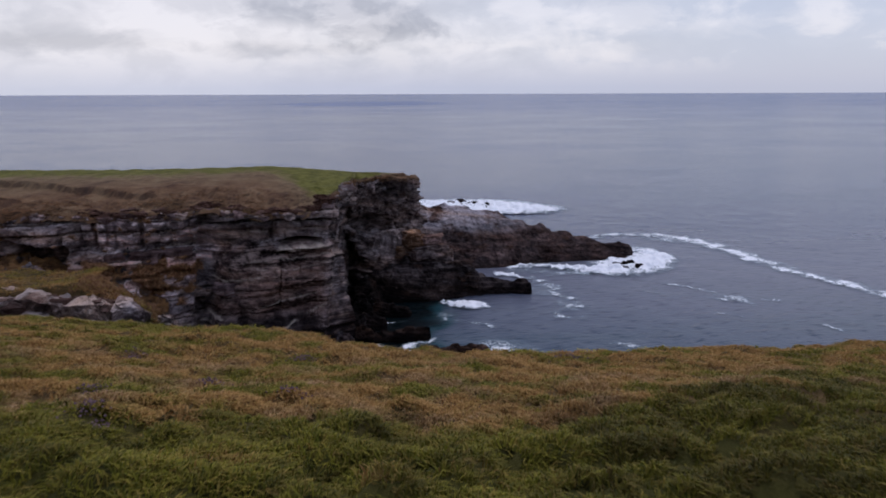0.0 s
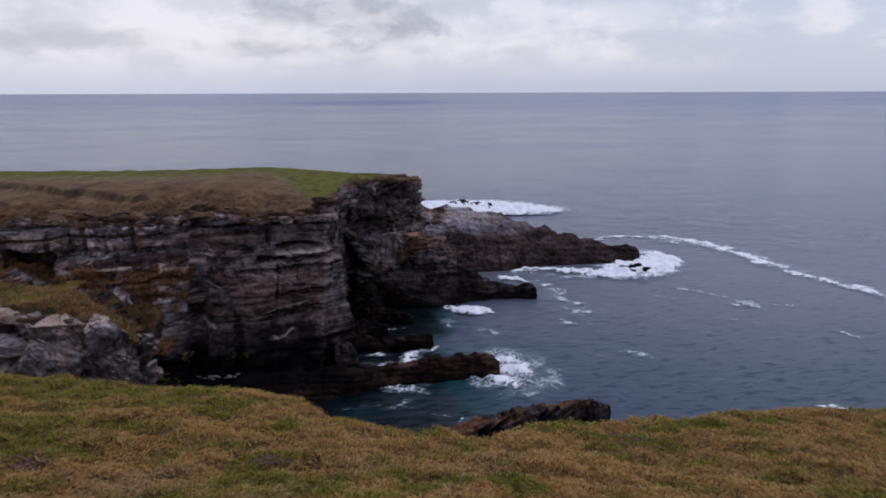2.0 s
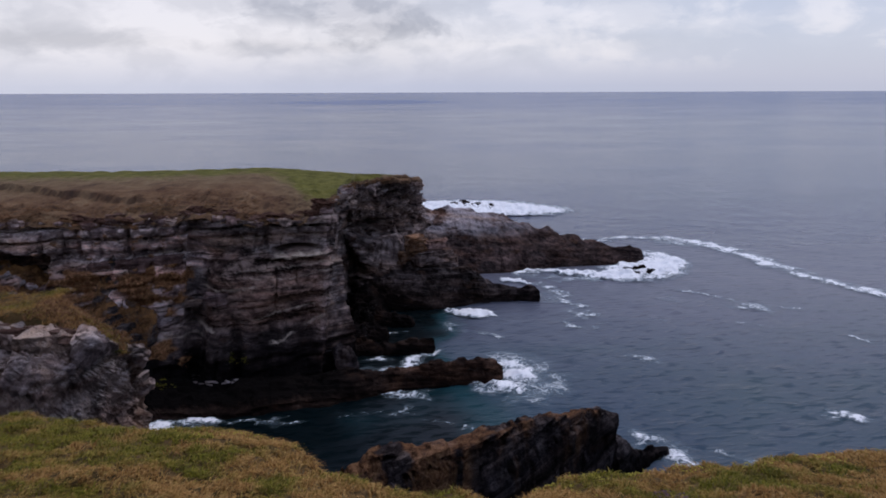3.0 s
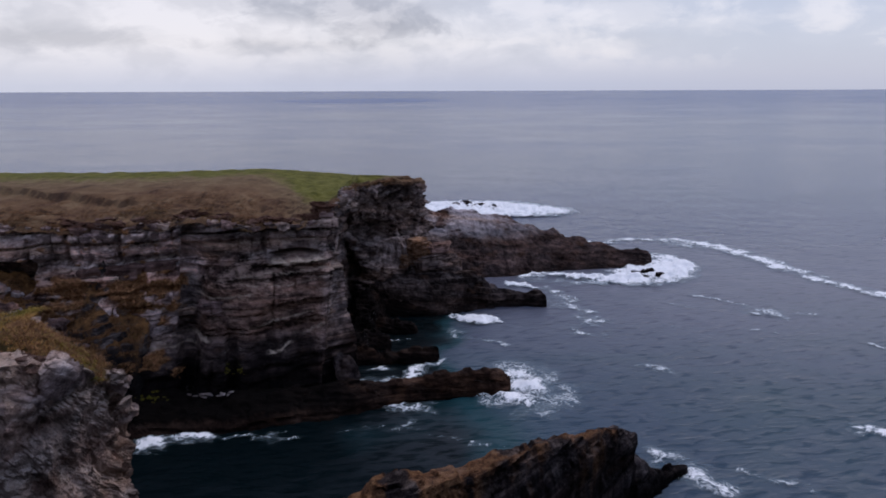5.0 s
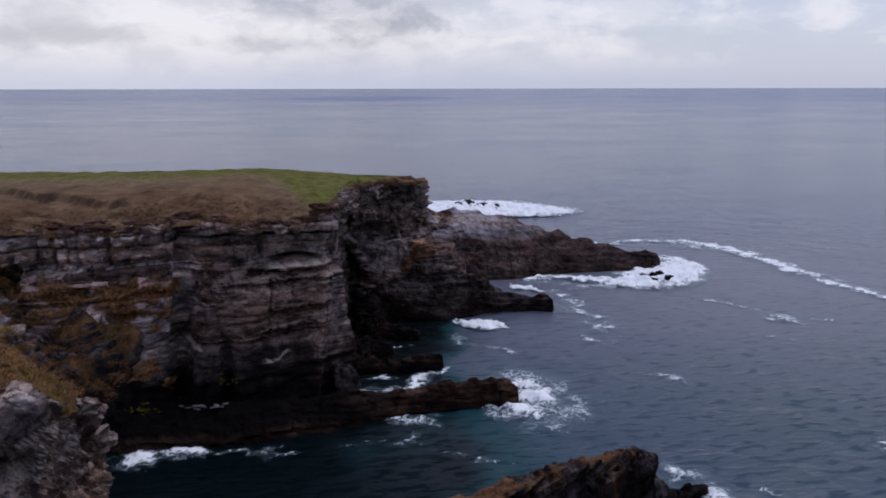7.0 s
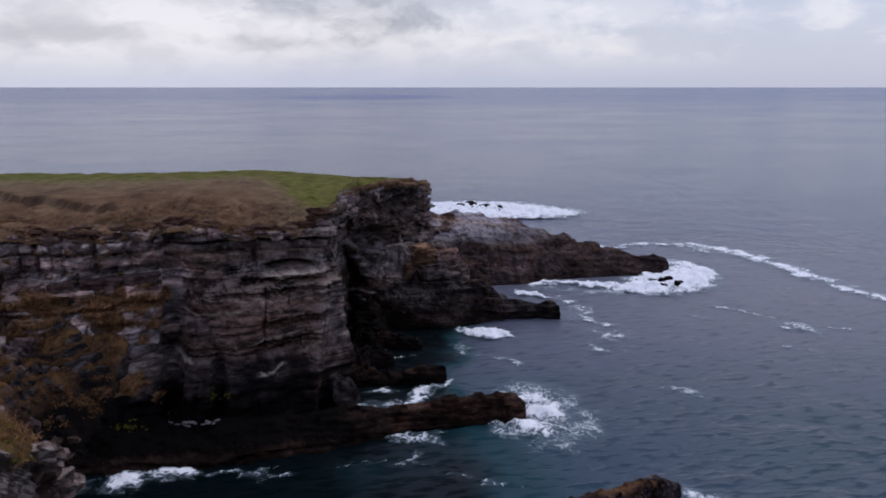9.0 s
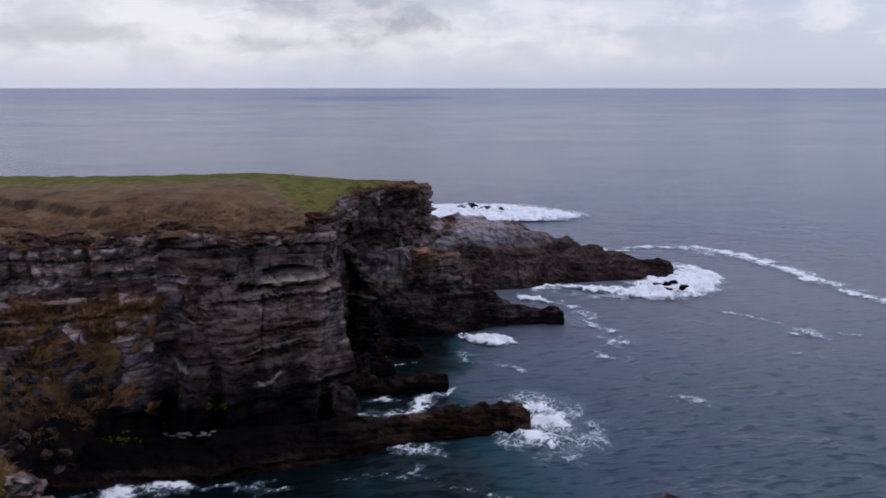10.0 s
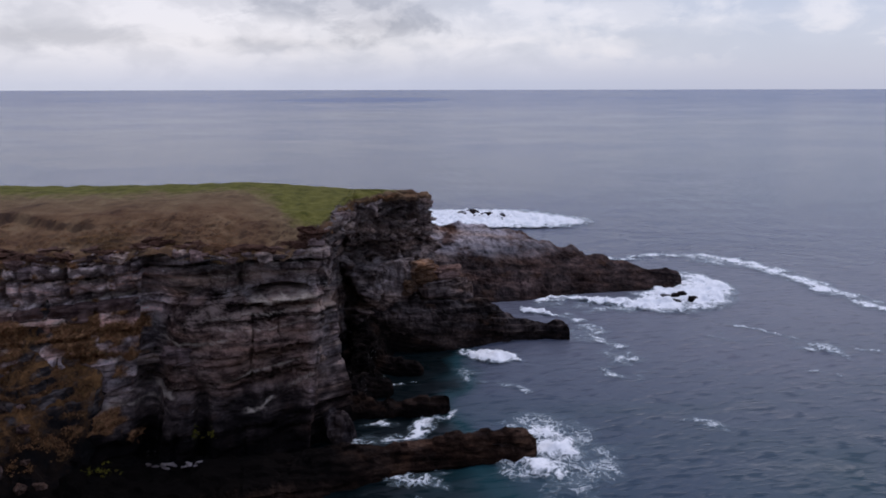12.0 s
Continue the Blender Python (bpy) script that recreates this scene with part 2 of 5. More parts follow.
    warm, seam = nt.nodes.new("ShaderNodeAttribute"), nt.nodes.new("ShaderNodeAttribute")
    warm.attribute_name, seam.attribute_name = "rosy", "seam"
    col = n_mix(nt, warm.outputs["Fac"], col, n_mix(nt, 1.0, col, (0.95, 0.80, 0.72), "MULTIPLY"))
    broken = n_range(nt, n_noise(nt, pos, 1.9, 7, 0.7), 0.32, 0.52)
    col = n_mix(nt, n_math(nt, "MULTIPLY", seam.outputs["Fac"], broken), col, (0.58, 0.475, 0.385))
    col = n_mix(nt, at.outputs["Fac"], col, sprigs)
    nt.links.new(col, b.inputs["Base Color"])
    relief = n_math(nt, "ADD", n_math(nt, "MULTIPLY", bands, 1.6), n_noise(nt, pos, 1.4, 8, 0.65, (1, 1, 1.8)))
    if fine:
        relief = n_math(nt, "ADD", relief, n_math(nt, "MULTIPLY", n_noise(nt, pos, 4.0, 8, 0.7), fine))
    n_bump(nt, b, relief, 1.0, 0.5)
    return m


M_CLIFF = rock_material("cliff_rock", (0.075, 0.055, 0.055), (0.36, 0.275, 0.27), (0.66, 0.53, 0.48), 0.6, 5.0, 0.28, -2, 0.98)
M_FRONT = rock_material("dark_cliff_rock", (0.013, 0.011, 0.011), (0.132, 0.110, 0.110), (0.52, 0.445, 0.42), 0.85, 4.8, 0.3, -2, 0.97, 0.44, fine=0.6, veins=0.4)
M_SHELF = rock_material("black_shelf_rock", (0.002, 0.002, 0.002), (0.007, 0.006, 0.006), (0.030, 0.025, 0.024), 0.05, 0.3, 0.08, -4, 0.9)
M_FAR = rock_material("folded_rock", (0.030, 0.024, 0.024), (0.28, 0.232, 0.218), (0.72, 0.64, 0.59), 0.9, 2.8, 0.4, -17, 0.93, 0.50, None, 0.5, 1.0, fine=0.5)
M_DULL = rock_material("dull_grey_rock", (0.040, 0.034, 0.037), (0.110, 0.098, 0.104), (0.22, 0.20, 0.21), 0.3, -9.0, 0.2, 60, veins=0.0, fine=0.5)
M_LEDGE = rock_material("brown_ledge_rock", (0.024, 0.015, 0.011), (0.084, 0.056, 0.043), (0.24, 0.168, 0.128), 0.25, 0.3, 0.45, -4, 0.9, fine=0.7, veins=0.3, black_x=(-15.0, -7.0))
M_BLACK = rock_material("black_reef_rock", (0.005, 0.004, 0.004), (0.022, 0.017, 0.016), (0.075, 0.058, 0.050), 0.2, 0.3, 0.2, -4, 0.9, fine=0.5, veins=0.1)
M_SPUR = rock_material("spur_rock", (0.014, 0.012, 0.012), (0.058, 0.049, 0.047), (0.185, 0.16, 0.155), 0.5, 0.8, 0.3, -6, 0.92)
M_BLUFF = rock_material("bluff_rock", (0.055, 0.037, 0.031), (0.36, 0.27, 0.232), (0.72, 0.61, 0.55), 0.8, -6.0, 0.4, 48, 0.93, 0.40, (8, 22), 0.34, 0.9, (0.58, 0.55, 0.52), 0.9, 0.3)
M_KNOB = rock_material("lichened_rock", (0.17, 0.140, 0.138), (0.42, 0.36, 0.35), (0.64, 0.58, 0.57), 1.0, -6.0, 0.3, 48, 0.93, 0.46, (12, 23), 0.5, 0.6, (0.55, 0.515, 0.505))
M_CHALK = rock_material("bleached_stone", (0.26, 0.25, 0.27), (0.50, 0.49, 0.51), (0.70, 0.69, 0.70), 0.3, -9.0, 0.1, 0, veins=0.0)
M_STACK = rock_material("stack_rock", (0.018, 0.016, 0.018), (0.080, 0.074, 0.080), (0.27, 0.25, 0.255), 0.5, 1.0, 0.16, 24, seep=0.9, fine=1.1, veins=0.0)
M_SPIT = rock_material("spit_rock", (0.024, 0.017, 0.016), (0.094, 0.068, 0.062), (0.24, 0.175, 0.158), 1.0, 0.4, 0.35, -8, 0.8, 0.42, (5.4, 9.0), 0.18, 0.6, (0.38, 0.375, 0.40))
M_OCHRE = rock_material("ochre_rock", (0.17, 0.095, 0.05), (0.34, 0.21, 0.12), (0.50, 0.37, 0.27), 0.3, -9.0, 0.5, -15)
M_ROSE = rock_material("rose_sandstone", (0.12, 0.085, 0.085), (0.26, 0.195, 0.19), (0.42, 0.33, 0.31), 0.3, -9.0, 0.3, 3)
M_PALE = rock_material("pale_sandstone", (0.17, 0.135, 0.115), (0.36, 0.30, 0.265), (0.56, 0.48, 0.42), 0.2, -9.0, 0.15, 3)


def turf_material(name, stops, patch=0.12, green=None, bumpiness=0.5):
    """Rough grazed turf: tan, brown and green in patches, with fine blades."""
    m, nt, b, geo = mat_nodes(name, 0.95, 0.1)
    pos = geo.outputs["Position"]
    fine = n_noise(nt, pos, 3.2, 9, 0.75)
    pat = n_noise(nt, pos, patch, 7, 0.62)
    both = n_math(nt, "ADD", n_math(nt, "MULTIPLY", pat, 0.62), n_math(nt, "MULTIPLY", fine, 0.38))
    col = n_ramp(nt, both, stops)
    if green:
        col = green(nt, geo, col)
    nt.links.new(col, b.inputs["Base Color"])
    n_bump(nt, b, n_math(nt, "ADD", fine, n_noise(nt, pos, 11.0, 6, 0.7)), bumpiness, 0.2)
    return m


def headland_green(nt, geo, col):
    """Tan grass above the dark heath of the rim, and a greener sward along the crest."""
    at = nt.nodes.new("ShaderNodeAttribute")
    at.attribute_name = "sward"
    rough = n_math(nt, "MULTIPLY", n_math(nt, "SUBTRACT", n_noise(nt, geo.outputs["Position"], 0.22, 8, 0.68), 0.5), 0.55)
    v = n_math(nt, "ADD", at.outputs["Fac"], rough)
    fine = n_noise(nt, geo.outputs["Position"], 0.6, 9, 0.72)
    tan = n_ramp(nt, fine, [(0.35, (0.105, 0.072, 0.040)), (0.52, (0.175, 0.119, 0.064)), (0.68, (0.225, 0.168, 0.098))])
    g = n_ramp(nt, fine, [(0.35, (0.058, 0.060, 0.012)), (0.50, (0.112, 0.106, 0.022)), (0.65, (0.165, 0.148, 0.040))])
    nor = nt.nodes.new("ShaderNodeSeparateXYZ")
    nt.links.new(geo.outputs["True Normal"], nor.inputs["Vector"])
    bare = n_range(nt, n_math(nt, "ADD", nor.outputs["Z"], n_math(nt, "MULTIPLY", n_math(nt, "SUBTRACT", fine, 0.5), 0.5)), 0.62, 0.84, 0.6, 0.0)
    sod = n_mix(nt, bare, n_mix(nt, n_range(nt, v, 0.42, 0.76), col, tan), (0.042, 0.026, 0.020))
    return n_mix(nt, n_range(nt, v, 0.72, 0.86), sod, g)


M_EARTH = turf_material("rosy_earth", [(0.36, (0.050, 0.026, 0.020)), (0.50, (0.130, 0.072, 0.055)), (0.64, (0.22, 0.145, 0.120))], 0.5, None, 0.9)
M_PEAT = turf_material("red_peat", [(0.38, (0.022, 0.011, 0.008)), (0.50, (0.080, 0.038, 0.026)), (0.64, (0.150, 0.082, 0.056))], 0.6, None, 0.9)
M_HEATH = turf_material("heath", [(0.36, (0.040, 0.022, 0.015)), (0.45, (0.105, 0.056, 0.030)), (0.54, (0.155, 0.090, 0.048)), (0.66, (0.215, 0.145, 0.083))], 0.22, headland_green)
def bare_steps(nt, geo, col):
    """Dark rock where the ground is too steep for heath."""
    nor = nt.nodes.new("ShaderNodeSeparateXYZ")
    nt.links.new(geo.outputs["Normal"], nor.inputs["Vector"])
    rough = n_noise(nt, geo.outputs["Position"], 0.42, 9, 0.72)
    f = n_range(nt, n_math(nt, "ADD", nor.outputs["Z"], n_math(nt, "MULTIPLY", n_math(nt, "SUBTRACT", rough, 0.5), 1.6)), 0.24, 0.54, 1.0, 0.0)
    rock = n_ramp(nt, n_noise(nt, geo.outputs["Position"], 1.0, 6, 0.6, (0.5, 0.5, 1.8)), [(0.38, (0.016, 0.013, 0.013)), (0.52, (0.055, 0.044, 0.043)), (0.68, (0.24, 0.20, 0.19))])
    # near-black towards the foot of the slope, with a ragged upper limit
    sep = nt.nodes.new("ShaderNodeSeparateXYZ")
    nt.links.new(geo.outputs["Position"], sep.inputs["Vector"])
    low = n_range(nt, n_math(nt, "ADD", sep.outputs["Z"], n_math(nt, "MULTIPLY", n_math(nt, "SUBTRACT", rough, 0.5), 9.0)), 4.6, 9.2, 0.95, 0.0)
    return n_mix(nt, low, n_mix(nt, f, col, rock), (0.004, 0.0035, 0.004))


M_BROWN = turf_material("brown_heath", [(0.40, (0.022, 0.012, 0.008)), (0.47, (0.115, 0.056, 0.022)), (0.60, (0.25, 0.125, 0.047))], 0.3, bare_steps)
def lush_foot(nt, geo, col):
    """Greener sward on the damp shelf of the near turf."""
    sep = nt.nodes.new("ShaderNodeSeparateXYZ")
    nt.links.new(geo.outputs["Position"], sep.inputs["Vector"])
    y = n_math(nt, "ADD", sep.outputs["Y"], n_math(nt, "MULTIPLY", n_noise(nt, geo.outputs["Position"], 0.8, 5, 0.6), 2.0))
    return n_mix(nt, n_range(nt, y, 15.0, 13.0, 0.0, 0.85), col, (0.045, 0.046, 0.008))


M_TURF = turf_material("near_turf", [(0.38, (0.030, 0.028, 0.008)), (0.48, (0.085, 0.052, 0.020)), (0.60, (0.14, 0.088, 0.038))], 0.5, lush_foot)


def blade_material(name, dry_stops, green_stops):
    m, nt, b, geo = mat_nodes(name, 0.85, 0.15)
    at = nt.nodes.new("ShaderNodeAttribute")
    at.attribute_name = "green"
    rnd = geo.outputs["Random Per Island"]
    dry, grn = n_ramp(nt, rnd, dry_stops), n_ramp(nt, rnd, green_stops)
    mv = nt.nodes.new("ShaderNodeAttribute")
    mv.attribute_name = "mauve"
    dry = n_mix(nt, mv.outputs["Fac"], dry, n_mix(nt, 1.0, dry, (0.94, 1.02, 1.42), "MULTIPLY"))
    col = n_mix(nt, at.outputs["Fac"], dry, grn)
    tn = nt.nodes.new("ShaderNodeAttribute")
    tn.attribute_name = "tone"
    tone = n_ramp(nt, n_math(nt, "MULTIPLY", tn.outputs["Fac"], 0.5), [(0.12, (0.56, 0.50, 0.46)), (0.42, (0.98, 0.93, 0.84)), (0.80, (1.48, 1.40, 1.20))])
    nt.links.new(n_mix(nt, 1.0, col, tone, "MULTIPLY"), b.inputs["Base Color"])
    return m


M_BLADE = blade_material("grass_blades", [(0.0, (0.140, 0.066, 0.020)), (0.35, (0.200, 0.102, 0.032)), (0.7, (0.245, 0.138, 0.047)), (1.0, (0.33, 0.212, 0.090))],
                         [(0.0, (0.040, 0.045, 0.004)), (0.5, (0.083, 0.083, 0.006)), (1.0, (0.148, 0.134, 0.014))])
M_HEATHER = blade_material("heather_sprigs", [(0.0, (0.080, 0.039, 0.021)), (0.5, (0.145, 0.071, 0.036)), (1.0, (0.205, 0.110, 0.058))],
                           [(0.0, (0.030, 0.032, 0.008)), (1.0, (0.085, 0.075, 0.022))])


def plain_material(name, a, b, rough=0.8):
    m, nt, bs, geo = mat_nodes(name, rough, 0.2)
    nt.links.new(n_ramp(nt, geo.outputs["Random Per Island"], [(0.0, a), (1.0, b)]), bs.inputs["Base Color"])
    return m


M_YELLOW = plain_material("yellow_petals", (0.38, 0.32, 0.03), (0.60, 0.52, 0.10))
M_PINK = plain_material("faded_heather", (0.090, 0.050, 0.058), (0.21, 0.13, 0.145))


def sea_material():
    """Open water: wind ripples at several sizes, and long streaks where the breeze ruffles it more or less."""
    m, nt, b, geo = mat_nodes("sea_water", 0.2, 0.5)
    pos = geo.outputs["Position"]
    b.inputs["IOR"].default_value = 1.34
    sep = nt.nodes.new("ShaderNodeSeparateXYZ")
    nt.links.new(pos, sep.inputs["Vector"])
    shade = n_noise(nt, pos, 0.022, 5, 0.6, (0.6, 1.0, 1), 0.6)
    col = n_ramp(nt, shade, [(0.38, (0.014, 0.047, 0.066)), (0.50, (0.027, 0.052, 0.082)), (0.62, (0.046, 0.059, 0.094))])
    lee_dark, off = nt.nodes.new("ShaderNodeAttribute"), nt.nodes.new("ShaderNodeAttribute")
    lee_dark.attribute_name, off.attribute_name = "lee_dark", "offing"
    calm_dark, out = lee_dark.outputs["Fac"], off.outputs["Fac"]
    # base colour by distance: paler mid-sea paints in sky reflection, darker far out
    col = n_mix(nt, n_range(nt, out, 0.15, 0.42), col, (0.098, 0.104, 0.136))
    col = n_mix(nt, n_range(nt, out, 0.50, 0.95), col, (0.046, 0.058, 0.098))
    # teal inshore water; near-black paints in the cliffs' shade and reflection
    nt.links.new(n_mix(nt, n_range(nt, calm_dark, 0.60, 0.97), n_mix(nt, n_range(nt, calm_dark, 0.0, 0.45), col, (0.010, 0.044, 0.054)), (0.0008, 0.0042, 0.0054)), b.inputs["Base Color"])
    wide = n_noise(nt, pos, 0.006, 6, 0.62, (0.35, 1.0, 1), 0.5)
    fine = n_noise(nt, pos, 0.06, 6, 0.62, (0.45, 1.3, 1), 0.6)
    breeze = n_math(nt, "ADD", n_math(nt, "MULTIPLY", wide, 0.6), n_math(nt, "MULTIPLY", fine, 0.4))
    # a cloud's long dark shadow far out, painted on the water
    px = n_math(nt, "DIVIDE", n_math(nt, "ADD", sep.outputs["X"], 190.0), 210.0)
    py = n_math(nt, "DIVIDE", n_math(nt, "SUBTRACT", sep.outputs["Y"], 1750.0), 300.0)
    d = n_math(nt, "ADD", n_math(nt, "MULTIPLY", px, px), n_math(nt, "MULTIPLY", py, py))
    cloud_shadow = n_range(nt, n_math(nt, "ADD", d, n_math(nt, "MULTIPLY", n_math(nt, "SUBTRACT", wide, 0.5), 1.6)), 0.1, 1.3, 1.0, 0.0)
    # mirror tint dimmed close in, painting in the weaker reflection of a steeper view
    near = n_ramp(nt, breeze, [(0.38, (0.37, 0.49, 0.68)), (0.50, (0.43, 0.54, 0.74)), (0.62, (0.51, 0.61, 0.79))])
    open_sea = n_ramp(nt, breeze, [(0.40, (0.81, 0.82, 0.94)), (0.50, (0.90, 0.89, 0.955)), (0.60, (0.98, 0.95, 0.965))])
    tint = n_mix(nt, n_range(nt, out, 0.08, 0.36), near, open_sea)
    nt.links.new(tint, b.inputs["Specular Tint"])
    nt.links.new(n_math(nt, "MULTIPLY", n_range(nt, out, 0, 1, 1.0, 0.55), n_math(nt, "MULTIPLY", n_range(nt, breeze, 0.35, 0.65, 0.42, 0.34), n_range(nt, calm_dark, 0, 1, 1.0, 0.85))), b.inputs["Roughness"])
    rot = nt.nodes.new("ShaderNodeMapping")
    rot.inputs["Rotation"].default_value = (0, 0, radians(-9))
    nt.links.new(pos, rot.inputs["Vector"])
    turned = rot.outputs["Vector"]
    trough = nt.nodes.new("ShaderNodeMapRange")
    trough.interpolation_type = "SMOOTHSTEP"
    for key, v in (("From Min", 0.47), ("From Max", 0.72), ("To Min", 0.0), ("To Max", 1.0)):
        trough.inputs[key].default_value = v
    nt.links.new(n_noise(nt, turned, 0.66, 3, 0.5, (0.55, 1.6, 1), 0.2), trough.inputs["Value"])
    # sky mirroring painted down: on steep wavelet faces, close in and under the cliffs
    mirror_cut = n_math(nt, "ADD", n_range(nt, out, 0.06, 0.30, 0.20, 0.0), n_math(nt, "MULTIPLY", calm_dark, 0.12))
    mirror_cut = n_math(nt, "ADD", mirror_cut, n_math(nt, "MULTIPLY", trough.outputs["Result"], n_range(nt, out, 0.1, 1.0, 0.52, 0.2)))
    nt.links.new(n_math(nt, "MAXIMUM", n_math(nt, "SUBTRACT", 0.5, mirror_cut), 0.08), b.inputs["Specular IOR Level"])
    h = n_math(nt, "ADD", n_math(nt, "MULTIPLY", trough.outputs["Result"], -0.12), n_math(nt, "MULTIPLY", n_noise(nt, turned, 0.9, 3, 0.45, (0.9, 1.4, 1)), 0.20))
    h = n_math(nt, "ADD", h, n_math(nt, "MULTIPLY", n_noise(nt, pos, 0.05, 3, 0.5, (0.7, 1.4, 1)), 0.6))
    n_bump(nt, b, n_math(nt, "MULTIPLY", h, n_math(nt, "MULTIPLY", n_range(nt, calm_dark, 0, 1, 1.0, 0.55), n_range(nt, out, 0, 1, 1.0, 0.6))), 1.0, 0.50)
    # diffuse blue paints in the horizon's reflected sky and the cloud's shadow
    painted_blue, both = nt.nodes.new("ShaderNodeBsdfDiffuse"), nt.nodes.new("ShaderNodeMixShader")
    painted_blue.inputs["Color"].default_value = (0.095, 0.150, 0.310, 1)
    faces = n_math(nt, "ADD", n_range(nt, sep.outputs["Y"], 350.0, 1700.0, 0.0, 0.33), n_math(nt, "MULTIPLY", cloud_shadow, 0.22))
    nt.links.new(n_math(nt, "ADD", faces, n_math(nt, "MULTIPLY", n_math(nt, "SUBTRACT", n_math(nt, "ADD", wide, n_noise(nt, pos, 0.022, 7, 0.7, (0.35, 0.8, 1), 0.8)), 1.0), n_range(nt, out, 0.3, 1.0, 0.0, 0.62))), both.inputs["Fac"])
    nt.links.new(b.outputs["BSDF"], both.inputs[1])
    nt.links.new(painted_blue.outputs["BSDF"], both.inputs[2])
    nt.links.new(both.outputs["Shader"], nt.nodes["Material Output"].inputs["Surface"])
    return m


M_SEA = sea_material()


def foam_material():
    """Broken white water: a lace of bubbles with gaps, denser where the swell breaks."""
    m, nt, b, geo = mat_nodes("foam", 0.8, 0.2)
    pos = geo.outputs["Position"]
    at = nt.nodes.new("ShaderNodeAttribute")
    at.attribute_name = "thick"
    warp = nt.nodes.new("ShaderNodeTexNoise")
    warp.inputs["Scale"].default_value, warp.inputs["Detail"].default_value = 0.35, 7
    nt.links.new(pos, warp.inputs["Vector"])
    vadd = nt.nodes.new("ShaderNodeVectorMath")
    vadd.operation = "MULTIPLY_ADD"
    vadd.inputs[1].default_value = (7, 7, 0)
    nt.links.new(warp.outputs["Color"], vadd.inputs[0])
    nt.links.new(pos, vadd.inputs[2])
    vor = nt.nodes.new("ShaderNodeTexVoronoi")
    vor.feature = "DISTANCE_TO_EDGE"
    vor.inputs["Scale"].default_value = 1.15
    nt.links.new(vadd.outputs[0], vor.inputs["Vector"])
    lace = n_range(nt, vor.outputs["Distance"], 0.0, 0.30, 0.40, -0.30)
    ragged = n_math(nt, "SUBTRACT", n_noise(nt, pos, 1.6, 10, 0.78), 0.5)
    a = n_math(nt, "ADD", n_math(nt, "ADD", at.outputs["Fac"], n_math(nt, "MULTIPLY", lace, 0.75)), n_math(nt, "MULTIPLY", ragged, 1.7))
    white = n_range(nt, a, 0.30, 1.08)
    veil = n_range(nt, at.outputs["Fac"], 0.05, 0.8, 0.0, 0.30)
    nt.links.new(n_math(nt, "MAXIMUM", white, veil), b.inputs["Alpha"])
    froth = n_ramp(nt, n_noise(nt, pos, 2.0, 6, 0.7), [(0.3, (0.80, 0.82, 0.84)), (0.6, (0.95, 0.955, 0.96))])
    nt.links.new(n_mix(nt, white, (0.22, 0.33, 0.38), froth), b.inputs["Base Color"])
    n_bump(nt, b, n_noise(nt, pos, 2.5, 7, 0.7), 0.6, 0.2)
    return m


M_FOAM = foam_material()


# ---- mesh helpers ----
def mesh_ob(name, verts, faces, material, parent=None, label="", smooth=False, attrs=None):
    me = bpy.data.meshes.new(name)
    verts = np.asarray(verts, np.float32)
    faces = np.asarray(faces, np.int32)
    n = faces.shape[1]
    me.vertices.add(len(verts))
    me.vertices.foreach_set("co", verts.ravel())
    me.loops.add(faces.size)
    me.loops.foreach_set("vertex_index", faces.ravel())
    me.polygons.add(len(faces))
    me.polygons.foreach_set("loop_start", np.arange(0, faces.size, n, dtype=np.int32))
    me.polygons.foreach_set("use_smooth", np.full(len(faces), smooth))
    me.update(calc_edges=True)
    for key, val in (attrs or {}).items():
        me.attributes.new(key, "FLOAT", "POINT").data.foreach_set("value", np.asarray(val, np.float32).ravel())
    me.materials.append(material)
    ob = new(name, me)
    if parent is not None:
        ob.parent = parent
    if label:
        tagged(ob, label)
    return ob


def grid_faces(nu, nv, keep=None):
    i, j = np.meshgrid(np.arange(nu - 1), np.arange(nv - 1), indexing="ij")
    a = (i * nv + j).ravel()
    f = np.stack([a, a + nv, a + nv + 1, a + 1], 1)
    return f if keep is None else f[keep.ravel()]


def grid_ob(name, P, material, parent=None, label="", smooth=False, attrs=None):
    nu, nv = P.shape[:2]
    return mesh_ob(name, P.reshape(-1, 3), grid_faces(nu, nv), material, parent, label, smooth, attrs)


def resample(points, step):
    """Points along a line of knots (any number of columns) at an even step, and the distance along it."""
    p = np.asarray(points, float)
    s = np.concatenate([[0], np.cumsum(np.hypot(*(p[1:, :2] - p[:-1, :2]).T))])
    at = np.linspace(0, s[-1], max(2, int(s[-1] / step) + 1))
    return np.stack([np.interp(at, s, p[:, c]) for c in range(p.shape[1])], 1), at


def soften(a, n):
    k = np.ones(2 * n + 1) / (2 * n + 1)
    pad = np.concatenate([np.repeat(a[:1], n, 0), a, np.repeat(a[-1:], n, 0)])
    return np.stack([np.convolve(pad[:, c], k, "valid") for c in range(a.shape[1])], 1)


def side_normal(p, n):
    d = np.gradient(soften(p[:, :2], n), axis=0)
    d /= np.linalg.norm(d, axis=1, keepdims=True) + 1e-9
    return np.stack([d[:, 1], -d[:, 0]], 1)


def empty(name, label, category, at=(0, 0, 0), group="", kind=""):
    ob = new(name)
    ob.location = at
    return tagged(ob, label, category, group, kind)


